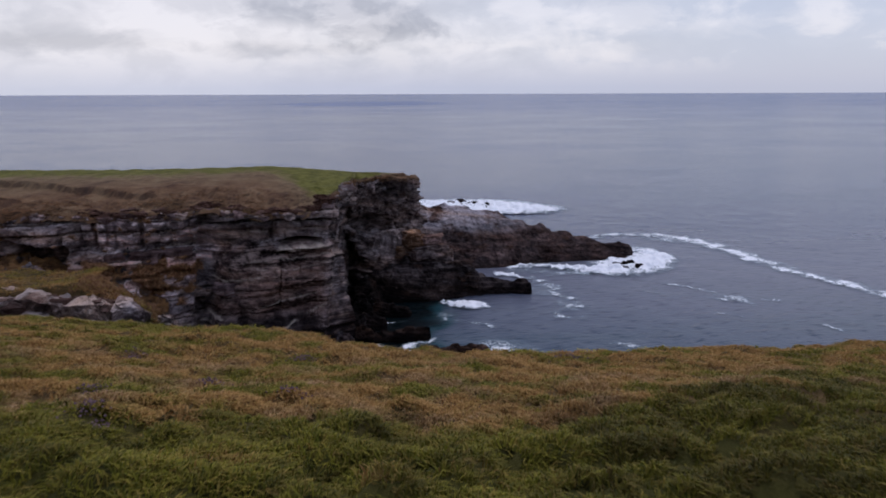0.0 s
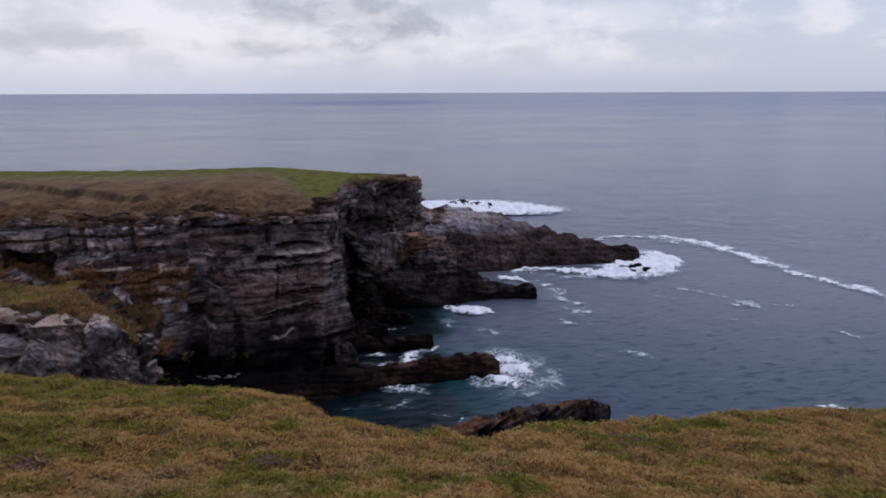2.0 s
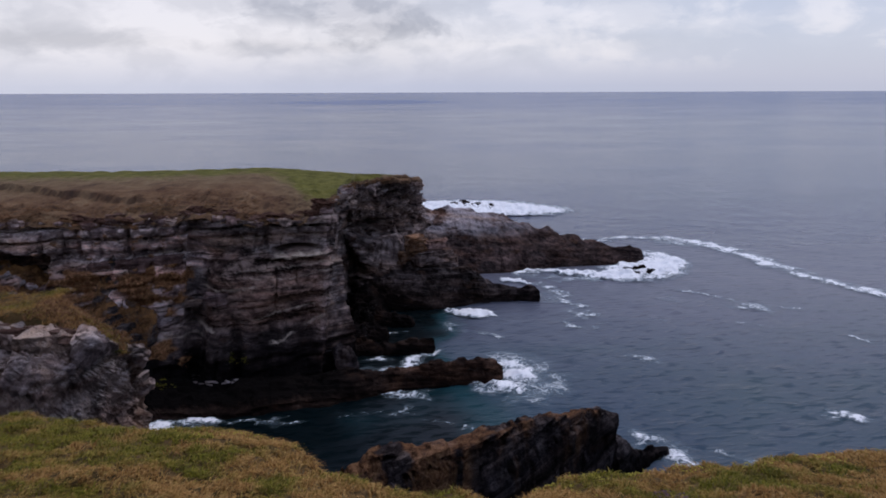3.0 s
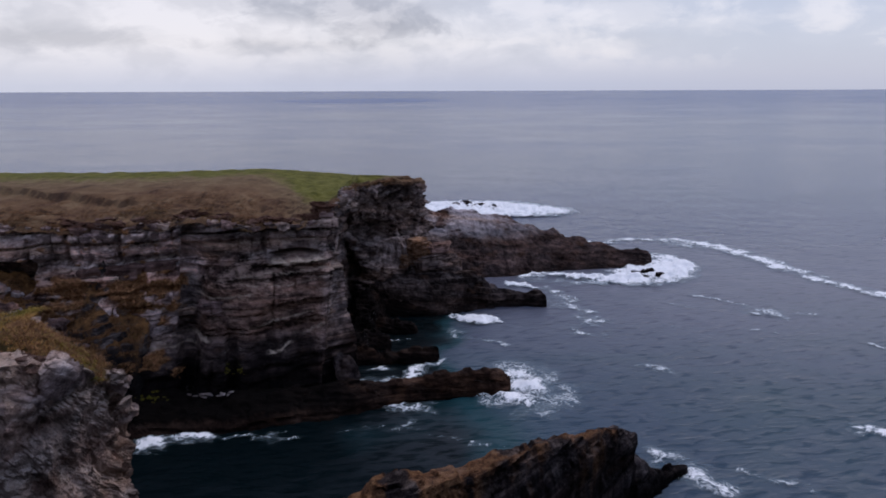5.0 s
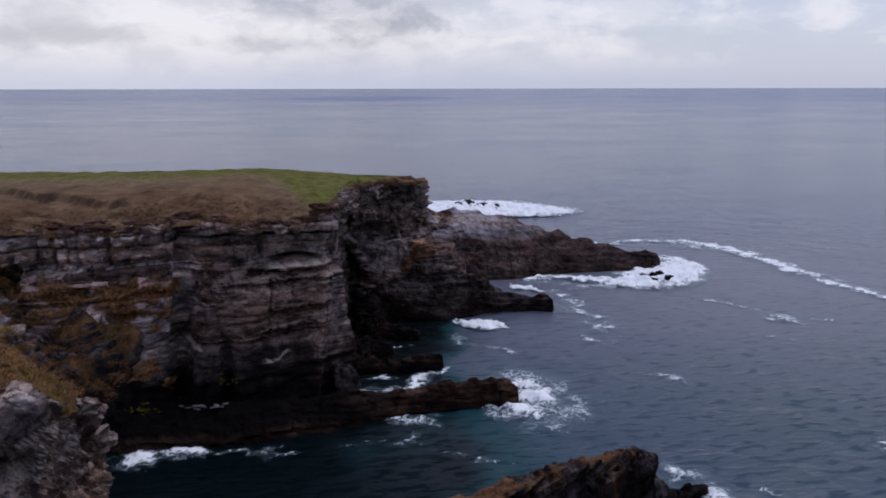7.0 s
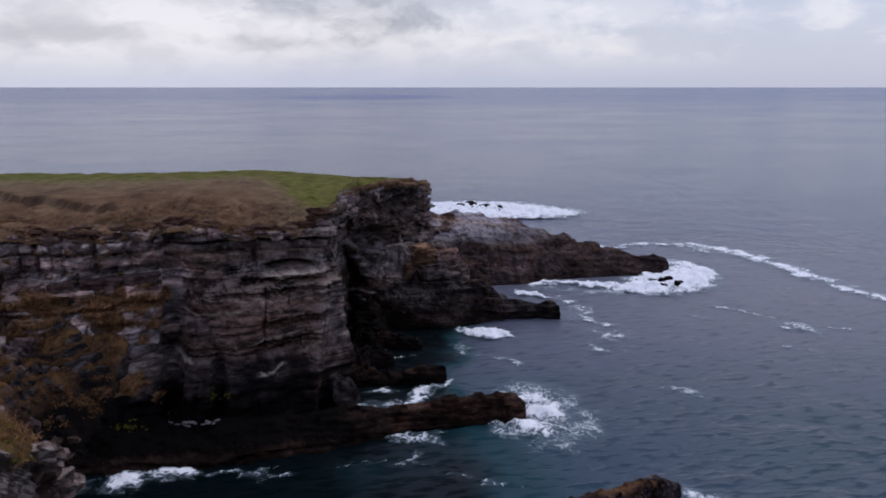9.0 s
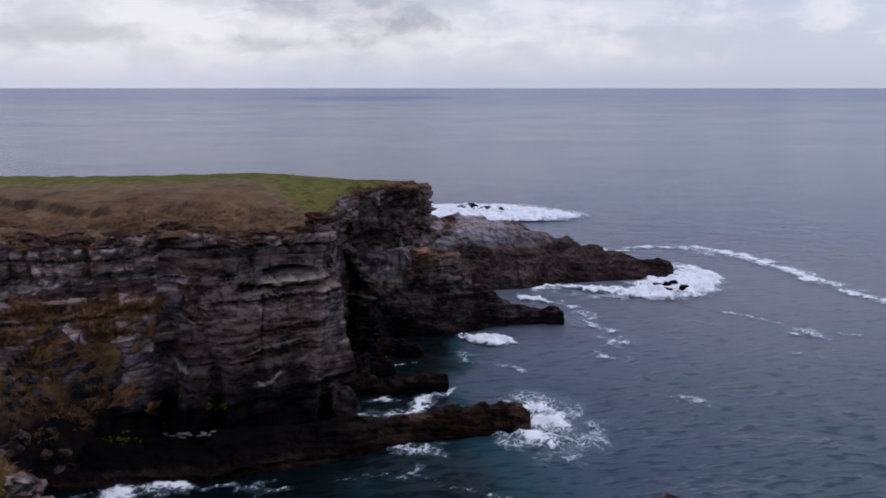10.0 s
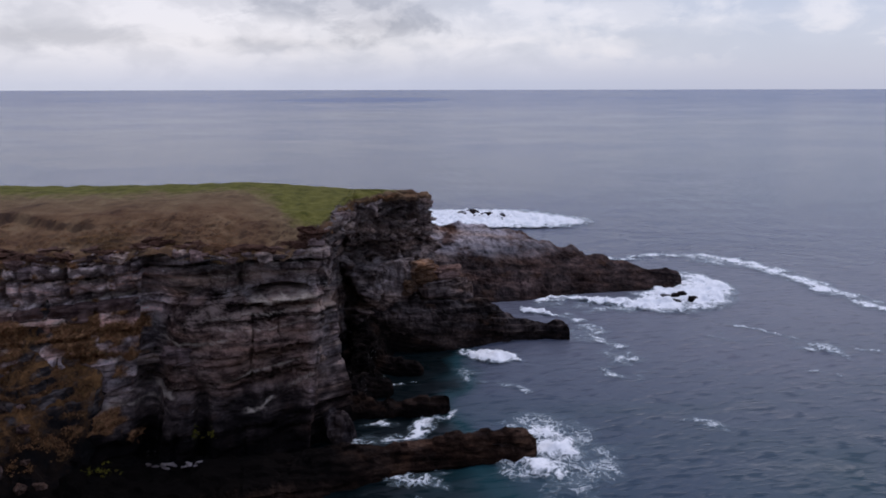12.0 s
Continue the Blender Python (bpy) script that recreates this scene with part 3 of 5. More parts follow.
def cliff_wall(rim, s, normal, way, lean, foot, step, seed, bed, dip, block, size, wobble, shelf=1.6):
    """A wall of beds under a rim line: grid of points, from a narrow shelf behind the rim over it and down to foot.
    The wall is steep under the rim and flares towards its foot."""
    rows = int(max(rim[:, 2].max() - foot, 1) / step) + 2
    v = np.linspace(0, 1, rows)
    Z = rim[:, 2:3] * (1 - v) + foot * v
    S = np.repeat(s[:, None], rows, 1)
    below = rim[:, 2:3] - Z
    fade = ease(0.0, 1.0, below) * 0.7 + 0.3
    fade = fade * (0.8 + 0.2 * ease(3, 10, Z))
    out = strata(S, Z, seed, bed, dip[:, None], block, size) * fade + wobble * fbm(S / 9.0, Z / 12.0, seed, 3) * ease(0, 5, below)
    rib = np.abs(vnoise(S / 3.2 + 0.15 * vnoise(S, Z / 3.0, seed), Z / 30.0, seed + 4))
    out = out - 0.6 * size * (1 - ease(0.0, 0.10, rib)) * ease(0, 2, below) * ease(-0.1, 0.35, vnoise(S / 5.0, Z / 2.6, seed + 8))
    lean = 1.7 * lean[:, None] * below ** 2 / (below + 10)
    P = np.empty((len(rim), rows, 3))
    P[..., 0] = rim[:, 0:1] + normal[:, 0:1] * out + way[:, 0:1] * lean
    P[..., 1] = rim[:, 1:2] + normal[:, 1:2] * out + way[:, 1:2] * lean
    P[..., 2] = Z + 0.06 * vnoise(S * 1.3, Z * 1.7, seed)
    back = np.linspace(shelf, shelf / 6, 6)[None, :]
    top = P[:, :1]
    Q = np.repeat(top, 6, 1)
    Q[..., 0] -= normal[:, 0:1] * back
    Q[..., 1] -= normal[:, 1:2] * back
    Q[..., 2] += 0.30 * fbm(s[:, None] / 1.1, back / 0.8, seed, 3) - 0.04
    return np.concatenate([Q, P], 1)


def split_beds(P, material, parent, count, name="rock_bed", **attrs):
    """The wall's rows shared out over courses of beds, each a part of its own."""
    cuts = np.unique(np.linspace(0, P.shape[1] - 1, count + 1).astype(int))
    for a, b in zip(cuts[:-1], cuts[1:]):
        grid_ob(name, P[:, a:b + 1], material, parent, "", False, {key: val[:, a:b + 1] for key, val in attrs.items()})


def ridge(name, spine, materials, parent, seed, step=0.3, front=6.0, back=3.0, size=0.5, bed=0.6, dip=0.03, cap=3.0, across=40, wobble=0.8, blunt=(True, True), sections=3, rough=0.35, steps=0.85, heath=None):
    """A spur of bedded rock. Spine knots: x, y, crest height, half width towards the front (right of the line's way), half width behind."""
    p, s = resample(spine, step)
    p = soften(p, int(1.2 / step))
    nrm = side_normal(p, int(2.0 / step))
    total = s[-1]
    taper = np.ones(len(s))
    if blunt[0]:
        taper *= np.sqrt(np.clip(1 - (1 - np.clip(s / cap, 0, 1)) ** 2, 0, 1))
    if blunt[1]:
        taper *= np.sqrt(np.clip(1 - (1 - np.clip((total - s) / cap, 0, 1)) ** 2, 0, 1))
    c = np.linspace(-1, 1, across)
    C, S = np.meshgrid(c, s)
    prof = np.where(C > 0, (1 - np.abs(C) ** front) , (1 - np.abs(C) ** back))
    crest = p[:, 2:3] + wobble * fbm(S / 4.0, C * 0.6, seed, 3)
    crest = np.maximum(crest, 0.25) * (0.35 + 0.65 * taper[:, None])
    Z = -1.6 + (crest + 1.6) * prof
    half = np.where(C > 0, p[:, 3:4], p[:, 4:5]) * taper[:, None]
    off = C * half
    jut = strata(S, Z, seed, bed, dip * S, 2.0, size) * np.sign(C) * np.clip(np.abs(C) * 2.2 - 0.5, 0, 1) * (0.3 + 0.7 * taper[:, None])
    off = off + jut + wobble * 0.7 * fbm(S / 3.5, Z / 4.0 + C, seed + 2, 3) * np.abs(C)
    gi, gj = np.floor(S / 1.7 + 0.5 * vnoise(S / 2, off / 2, seed)), np.floor(off / 1.3 + 0.5 * vnoise(S / 2, off / 2, seed + 9))
    slab = VALS[PERM[PERM[gi.astype(int) & 255] + (gj.astype(int) & 255)]]
    low = ease(0.15, 1.2, Z)
    Z = Z + low * (0.45 * size * slab + rough * fbm(S / 2.6, off / 2.2, seed + 5, 4)) + 0.14 * fbm(S / 0.8, off / 0.8, seed, 3)
    tilt = Z + dip * S + 0.5 * vnoise(S / 5.0, off / 4.0, seed)
    tread = np.floor(tilt / bed)
    stepped = (tread + ease(0.30, 0.62, tilt / bed - tread)) * bed
    Z = Z + (stepped - tilt) * steps
    P = np.stack([p[:, 0:1] + nrm[:, 0:1] * off, p[:, 1:2] + nrm[:, 1:2] * off, Z], 2)
    grown = np.zeros(Z.shape)
    if heath:
        patchy = fbm(S / 2.2, off / 1.6, seed + 40, 4)
        grown = ease(heath[1], heath[0], S + 3.0 * patchy) * ease(-0.45, -0.1, patchy + 0.2 * fbm(S / 0.7, off / 0.7, 3, 2))
        grown = np.maximum(grown, 0.8 * ease(-0.05, 0.35, patchy + 0.22) * ease(0.86, 0.5, C + 0.15 * fbm(S / 0.8, off / 0.8, 13, 2)))
    grown = 0.75 * grown
    cuts = np.unique(np.linspace(0, len(s) - 1, sections + 1).astype(int))
    if not isinstance(materials, list):
        materials = [materials] * (len(cuts) - 1)
    return [grid_ob(name, P[a:b + 1], m, parent, "", False, {"heath": grown[a:b + 1]} if heath else None) for a, b, m in zip(cuts[:-1], cuts[1:], materials)]


# ---- the sea ----
def swell(X, Y):
    return 0.06 * fbm(X / 9 + Y / 30, Y / 5.5, 1, 3) + 0.05 * fbm(X / 2.6, Y / 1.6, 5, 3)


def build_sea():
    """One sheet to the horizon, fine near the cliffs and coarse far out, with a low swell."""
    xs = np.concatenate([-np.geomspace(4200, 62, 36), np.arange(-60, 100.1, 0.7), np.geomspace(103, 4200, 36)])
    ys = np.concatenate([np.linspace(-300, 30, 8), np.arange(32, 215.1, 0.7), np.geomspace(216.5, 4250, 150)])
    X, Y = np.meshgrid(xs, ys, indexing="ij")
    amp = 1.0 - ease(220, 600, Y)
    Z = amp * swell(X, Y) - 0.05
    # sheltered, smoother water under the cliffs, darkened for their shade; far off the ripples even out
    lee_dark = np.clip(ease(15, -9, X - 6 * fbm(X / 12, Y / 12, 6, 3) + np.interp(Y, [84, 108], [0, 16])) * ease(50, 58, Y) * ease(138, 128, Y), 0, 1)
    # the cove's water, painted dark for the cliffs around it
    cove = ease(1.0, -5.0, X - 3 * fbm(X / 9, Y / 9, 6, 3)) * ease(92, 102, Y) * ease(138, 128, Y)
    lee_dark = np.maximum(lee_dark, cove)
    ob = grid_ob("water", np.stack([X, Y, Z], 2), M_SEA, None, "", True, {"lee_dark": lee_dark, "offing": ease(20, 300, Y)})
    tagged(ob, "slate-blue sea with low wind ripples under cloud", "sea", kind="structure")


build_sea()

# ---- the far headland ----
# rim: x, y, z, lean of the face below it
HEAD_RIM = [(-105, 96, 20, 0.35), (-70, 97, 20.3, 0.35), (-52, 97.8, 20.6, 0.34), (-42, 99.8, 20.6, 0.36), (-34.5, 101, 20.9, 0.34),
            (-33.6, 102, 20.9, 0.30), (-29, 102.3, 20.6, 0.36), (-26, 103.4, 20.0, 0.38), (-22, 105.0, 19.7, 0.40), (-19, 105.6, 20.2, 0.40), (-17.2, 106, 21.3, 0.40), (-16.5, 107, 21.9, 0.04),
            (-15.7, 114, 22.4, 0.02), (-15.4, 121, 22.0, 0.0), (-17.2, 126, 21.6, 0.03), (-16.4, 131, 21.2, 0.08), (-13, 134.5, 20.9, 0.08), (-9.5, 138, 20.6, 0.08), (-7.2, 140, 20.4, 0.06),
            (-5.6, 142.2, 20.2, 0.04), (-6.2, 146, 19.8, 0.08), (-11, 156, 17.6, 0.3), (-22, 170, 14.5, 0.4), (-45, 180, 13, 0.4), (-105, 186, 13, 0.4)]


# pale seams across the front wall: knots x, z; half width; strength
SEAMS = [([(-24.6, 15.35), (-21.5, 15.7), (-18.2, 15.65)], 0.20, 1.0), ([(-27.1, 8.3), (-23.6, 8.9), (-19.0, 9.6)], 0.11, 0.55), ([(-24.3, 5.6), (-23.0, 5.7), (-21.6, 6.2)], 0.17, 0.9), ([(-20.0, 6.9), (-19.0, 7.4), (-17.8, 8.1)], 0.22, 0.5),
         ([(-49.0, 15.3), (-42.0, 15.5), (-35.6, 16.5)], 0.16, 0.5), ([(-33.0, 11.7), (-29.5, 11.7), (-26.6, 12.3)], 0.16, 0.6), ([(-28.8, 14.1), (-17.4, 14.6)], 0.08, 0.5),
         ([(-27.5, 13.2), (-22.0, 13.0), (-17.4, 13.7)], 0.07, 0.45), ([(-38.6, 10.3), (-33.8, 10.2)], 0.28, 0.65), ([(-46.5, 14.4), (-44.6, 14.5)], 0.40, 0.55), ([(-42.6, 14.5), (-40.6, 14.6)], 0.45, 0.65),
         ([(-35.8, 7.2), (-31.0, 7.0)], 0.13, 0.6), ([(-37.8, 6.2), (-33.0, 5.9)], 0.16, 0.5), ([(-34.0, 17.5), (-17.5, 18.0)], 0.06, 0.4), ([(-48.0, 17.6), (-34.8, 18.3)], 0.06, 0.4)]
FACE = {}


def build_headland():
    head = empty("headland", "grass-topped sea cliff headland of dark layered rock", "headland", (-45, 110, 0))
    back = Matrix.Translation((45, -110, 0))
    p, s = resample(HEAD_RIM, 0.16)
    p[:, :2] = soften(p[:, :2], 3)
    nrm = side_normal(p, 5)
    rag = 0.55 * fbm(s / 3.0, 0.3, 0, 4) * (1 - 0.6 * ease(118, 140, p[:, 1]))
    p[:, :2] += nrm * rag[:, None]
    p[:, 2] += 0.45 * fbm(s / 2.2, 7.7, 0, 4)
    seen = s < s[np.argmin(np.hypot(p[:, 0] + 5.6, p[:, 1] - 142.2))] + 14
    x, y = p[:, 0], p[:, 1]
    bend = np.argmax(y > 118)
    dip = -0.035 * s - 0.42 * np.maximum(s - s[bend], 0)
    way = np.where((y < 106.6)[:, None], np.array([[0.0, -1.0]]), nrm)
    P = cliff_wall(p, s, nrm, way, p[:, 3], -1.6, 0.15, 11, 0.9, dip, 2.4, 0.95, 1.4)
    front = (y < 110)[:, None]
    Zg, xg = P[..., 2], x[:, None]
    # clefts, an undercut bed and a bulging lower wall in the front face
    push = -2.2 * np.exp(-((xg + 34.2 - 0.05 * (20 - Zg)) / 0.8) ** 2) * front
    for jx, deep in ((-47.9, 1.0), (-45.2, 0.6), (-41.9, 1.5), (-38.6, 0.6), (-36.3, 0.5)):
        push = push - deep * np.exp(-((xg - jx + 0.12 * vnoise(Zg / 1.3, jx)) / 0.26) ** 2) * front * ease(15.4, 16.2, Zg)
    push = push - 1.1 * np.exp(-((xg + 25.2) / 0.3) ** 2) * front * ease(15, 18, Zg)
    push = push - 1.7 * np.exp(-((xg + 27.9 + 0.08 * Zg) / 0.62) ** 4) * front * ease(8.3, 6.9, Zg + 0.5 * (xg + 28.4) ** 2)
    push = push - 1.0 * np.exp(-((xg + 32.2) / 0.36) ** 4) * front * ease(6.0, 5.2, Zg)
    push = push - 0.7 * np.exp(-((xg + 30.3) / 0.26) ** 4) * front * ease(5.4, 4.8, Zg)
    push = push - 4.0 * np.exp(-((Zg - 16.35 + 0.05 * (xg + 21.2) ** 2) / 0.34) ** 4) * ease(-24.6, -23.0, xg) * ease(-18.2, -19.6, xg) * front
    push = push + 0.9 * ease(14.9, 15.2, Zg) * ease(16.1, 15.85, Zg) * ease(-26.0, -24.6, xg) * ease(-17.2, -18.2, xg) * front
    # the upper wall of grey beds stands back over the broken middle beds, and the corner is ribbed upright
    push = push - 0.8 * ease(15.0, 15.5, Zg - 0.09 * (xg + 42)) * ease(17.2, 16.4, Zg) * ease(-34.5, -36, xg) * front
    push = push + 0.55 * ease(-19.0, -17.6, xg) * front * np.abs(vnoise(s[:, None] / 0.42, Zg / 5.0, 91)) * ease(21.5, 19, Zg)
    push = push + 0.9 * ease(15.2, 14.2, Zg) * ease(-33, -31, xg) * ease(-16.5, -18, xg) * front
    # a black hollow under the upper wall
    mouth = Zg + 0.6 * vnoise(xg / 1.1, Zg / 1.1, 44)
    hollow = ease(-60.0, -58.0, xg + 0.5 * vnoise(Zg, xg, 45)) * ease(-51.0, -52.0, xg + 0.5 * vnoise(Zg, xg, 46)) * ease(12.6, 13.2, mouth) * ease(16.9, 16.2, mouth + 0.12 * (xg + 52)) * front
    push = push - 4.5 * hollow
    # the dark gully behind the corner
    gy = y[:, None]
    push = push - 2.5 * np.exp(-((gy - 125.5) / 2.4) ** 2) * (xg < -14) * (1 - front) * ease(20, 13, Zg)
    # the far face: an alcove under the rim, thrust blocks and slabs at its foot
    far = ease(128.5, 130.0, gy) * (xg < -5)
    sg = s[:, None] + 0 * Zg
    ragged = 0.7 * fbm(sg / 2.0, Zg / 2.0, 61, 3)
    push = push - 4.2 * far * ease(-17.4, -16.4, xg + ragged) * ease(-11.4, -12.4, xg + ragged) * ease(15.2, 14.5, Zg + 0.15 * (xg + 15) + 0.5 * ragged) * ease(11.0, 11.7, Zg + 0.15 * (xg + 15) + 0.5 * ragged)
    push = push - 1.4 * far * np.exp(-((xg + 9.8 + 0.1 * (Zg - 12) + 0.4 * ragged) / 0.3) ** 2) - 1.6 * far * np.exp(-((Zg - 7.6 - 0.45 * (xg + 12) + ragged) / 0.5) ** 2)
    level = Zg - 0.46 * (sg - s[bend]) + 0.25 * vnoise(sg / 2.5, Zg / 2.5, 62)
    for wide, thick, jut in ((3.4, 2.6, 0.9), (1.5, 0.85, 0.75), (0.8, 0.38, 0.28)):
        ck = np.floor(level / thick + 3.0).astype(int)
        ci = np.floor((sg + 0.35 * Zg + 0.2 * vnoise(sg, Zg, 63)) / wide + VALS[ck & 255]).astype(int)
        push = push + far * jut * VALS[PERM[PERM[ci & 255] + (ck & 255)]] * ease(20.6, 19.4, Zg)
        rise = level / thick - np.floor(level / thick)
        push = push - far * 1.1 * jut * ease(0.20, 0.08, rise) * ease(20.6, 19.4, Zg)
    pc = np.floor((sg + 0.15 * vnoise(Zg / 2.0, sg / 2.0, 64)) / 2.7).astype(int)
    push = push + far * (0.9 * VALS[PERM[pc & 255]] - 0.3 + 1.3 * ease(8.5, 7.5, Zg + 0.4 * ragged))
    push = push - 2.2 * far * ease(5.6, 4.9, Zg - 0.12 * (xg + 12) + 0.6 * ragged) * ease(-5, -8, xg)
    # heath rooted in the steps of the left wall
    heath = np.zeros(Zg.shape)
    for hx, hz, rx, rz in [(-47.4, 13.6, 2.2, 1.3), (-40.5, 13.0, 2.6, 1.6), (-37.6, 13.0, 2.2, 1.5), (-34.9, 13.4, 0.9, 0.8), (-43.9, 9.3, 2.6, 1.6), (-48.0, 9.3, 3.2, 2.6), (-43.0, 7.4, 2.6, 1.1), (-38.6, 5.0, 2.2, 1.0), (-46.9, 5.0, 2.6, 2.2), (-39.5, 11.0, 2.2, 1.5), (-35.6, 10.6, 0.8, 0.5)]:
        heath = np.maximum(heath, np.exp(-((xg - hx) / rx) ** 2 - ((Zg - hz) / rz) ** 2))
    heath = ease(0.30, 0.52, heath + 0.42 * fbm(sg / 1.6, Zg / 1.0, 71, 4)) * front * (xg < -33.6) * (1 - ease(0.0, 0.3, hollow))
    push = push + heath * (0.35 + 0.3 * fbm(sg / 0.9, Zg / 0.7, 72, 3))
    P[..., 0] += nrm[:, 0:1] * push
    P[..., 1] += nrm[:, 1:2] * push
    # the wall behind the corner falls back into the gully
    P[..., 0] -= (3.3 + 0.09 * (p[:, 2:3] - Zg)) * ease(106.2, 108.0, gy) * ease(124, 119, gy) * (xg > -18) * ease(0.3, 5.0, p[:, 2:3] - Zg)
    torn = 0.9 * fbm(Zg / 2.0, gy / 3.0, 5, 3)
    cave = 8.0 * ease(119.5, 122.0, gy) * ease(129.6, 127.8, gy + 0.6 * torn) * (xg < -14) * ease(18.0, 13.0, Zg + 2 * torn)
    P[..., 0] -= 0.17 * cave
    P[..., 1] += 0.98 * cave
    n, k = int(seen.sum()), int(bend)
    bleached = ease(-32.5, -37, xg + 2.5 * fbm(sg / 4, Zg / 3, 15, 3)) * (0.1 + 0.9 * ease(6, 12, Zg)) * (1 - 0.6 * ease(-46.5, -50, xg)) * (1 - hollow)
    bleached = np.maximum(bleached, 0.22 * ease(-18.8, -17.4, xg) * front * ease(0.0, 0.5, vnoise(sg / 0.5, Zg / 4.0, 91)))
    rosy = ease(-33.5, -32, xg) * ease(-17.2, -18.6, xg) * ease(16.4, 15.4, Zg + ragged) * ease(5.0, 9.0, Zg + ragged)
    rosy = np.maximum(rosy, ease(-34, -36, xg) * ease(15.6, 15.2, Zg + 0.4 * ragged) * ease(12.4, 13.6, Zg + ragged)) * front
    seam = np.zeros(Zg.shape)
    for knots, wide, strong in SEAMS:
        kx, kz = [a for a, _ in knots], [b for _, b in knots]
        off = np.abs(Zg - np.interp(xg, kx, kz) + 0.16 * fbm(sg / 1.4, Zg / 2.0, 33, 3)) / (wide * (1 + 0.5 * vnoise(sg / 0.8, Zg, 12)))
        seam = np.maximum(seam, strong * ease(1.3, 0.5, off) * ease(kx[0] - 0.5, kx[0] + 0.5, xg) * ease(kx[-1] + 0.5, kx[-1] - 0.5, xg))
    seam = seam * front
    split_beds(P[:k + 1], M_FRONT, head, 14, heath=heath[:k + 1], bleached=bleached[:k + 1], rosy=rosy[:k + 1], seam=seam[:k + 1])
    FACE["P"], FACE["heath"], FACE["rim"], FACE["nrm"] = P[:k + 1], heath[:k + 1], p[:k + 1], nrm[:k + 1]
    split_beds(P[k:n], M_FAR, head, 8)
    coarse = P[n - 1:][::4, ::4]
    grid_ob("rear_face", coarse, M_CLIFF, head)
    # turf over the rock: from a ragged lip at the rim up to the crest
    q, qs = p[::2].copy(), s[::2]
    nq = nrm[::2]
    w = np.concatenate([[-0.02, 0.0], np.linspace(0, 1, 70)[1:] ** 1.35])
    sx = np.clip(q[:, 0], -105, -17)
    target = np.stack([sx, np.interp(sx, [-105, -40, -17], [140, 134, 138]), np.interp(sx, [-105, -60, -33, -17], [22.3, 22.7, 23.4, 21.9])], 1)
    W = w[None, :]
    up = 1 - (1 - np.clip(W, 0, 1)) ** np.where(q[:, 1:2] > 143, 1.0, 1.7)
    inset = (0.35 + 0.55 * fbm(qs / 1.6, 3.3, 4, 4))[:, None]
    X = q[:, 0:1] - nq[:, 0:1] * inset + (target[:, 0:1] - q[:, 0:1]) * W
    Y = q[:, 1:2] - nq[:, 1:2] * inset + (target[:, 1:2] - q[:, 1:2]) * W
    Z = q[:, 2:3] + (target[:, 2:3] - q[:, 2:3]) * up + 0.14
    edge = np.clip(W, 0, 1)
    Z = Z + 0.45 * fbm(X / 2.4, Y / 2.4, 3, 4) * ease(0.0, 0.05, edge) * (1 - 0.8 * ease(0.2, 0.6, edge)) + 0.16 * fbm(X / 0.7, Y / 0.7, 5, 3) * (1 - 0.8 * ease(0.2, 0.6, edge))
    # sheep-worn terracettes down the slope above the rim
    down = W * np.hypot(target[:, 0:1] - q[:, 0:1], target[:, 1:2] - q[:, 1:2]) / 1.5 + 1.1 * fbm(X / 7.0, Y / 7.0, 61, 3)
    fr = down - np.floor(down)
    Z = Z + 0.32 * (ease(0.0, 0.16, fr) - fr) * ease(0.01, 0.05, edge) * ease(0.55, 0.25, edge) * ease(-0.35, 0.25, fbm(X / 4.5, Y / 2.5, 67, 3))
    # a peaty scarp across the slope
    past = Y - (110.7 + 0.5 * np.maximum(-47 - X, 0)) + 1.0 * fbm(X / 5.0, Y / 5.0, 29, 3)
    Z = Z - 0.9 * (1 - ease(0.0, 0.8, past)) * ease(-41, -48, X) * ease(0.02, 0.16, edge) * ease(-14, -5, past)
    lip = W < 0
    Z = np.where(lip, Z - 0.5, Z)
    sward = np.clip(W, 0, 1) + 0 * X
    sward = sward + 0.6 * ease(-31, -18, X) * ease(103, 107, Y) * ease(0.0, 0.12, np.clip(W, 0, 1)) - 0.35 * ease(-14, -9, X)
    grid_ob("turf", np.stack([X, Y, Z], 2), M_HEATH, head, "brown heath and green grass turf", True, {"sward": sward})
    for ob in head.children:
        ob.matrix_parent_inverse = back


build_headland()

# ---- spurs and skerries ----
def spur_thing(name, label, category, spine, material, seed, **kw):
    x, y = spine[0][:2]
    t = empty(name, label, category, (x, y, 0))
    for ob in ridge("rock_section", spine, material, t, seed, **kw):
        ob.matrix_parent_inverse = Matrix.Translation((-x, -y, 0))
    return t


spit = spur_thing("rock_spit", "long low spit of brown-black rock running into the sea", "rock",
           [(-26, 160, 14.5, 15, 14), (-8, 166, 10.5, 19, 12), (4, 168, 10.4, 19.5, 9), (11, 168.5, 9.2, 18.5, 8), (18, 168, 7.0, 17, 7), (23.6, 166.8, 5.7, 14.5, 6), (28, 165.2, 5.0, 11.5, 4.5), (30.5, 164.3, 3.9, 9.5, 4), (36.8, 162.2, 2.8, 5.8, 3), (42.2, 160.8, 2.0, 2.0, 2)],
           M_SPIT, 21, front=1.6, back=2.0, size=0.30, across=90, wobble=0.5, blunt=(False, True), sections=6, bed=0.9, rough=0.6, steps=0.30)
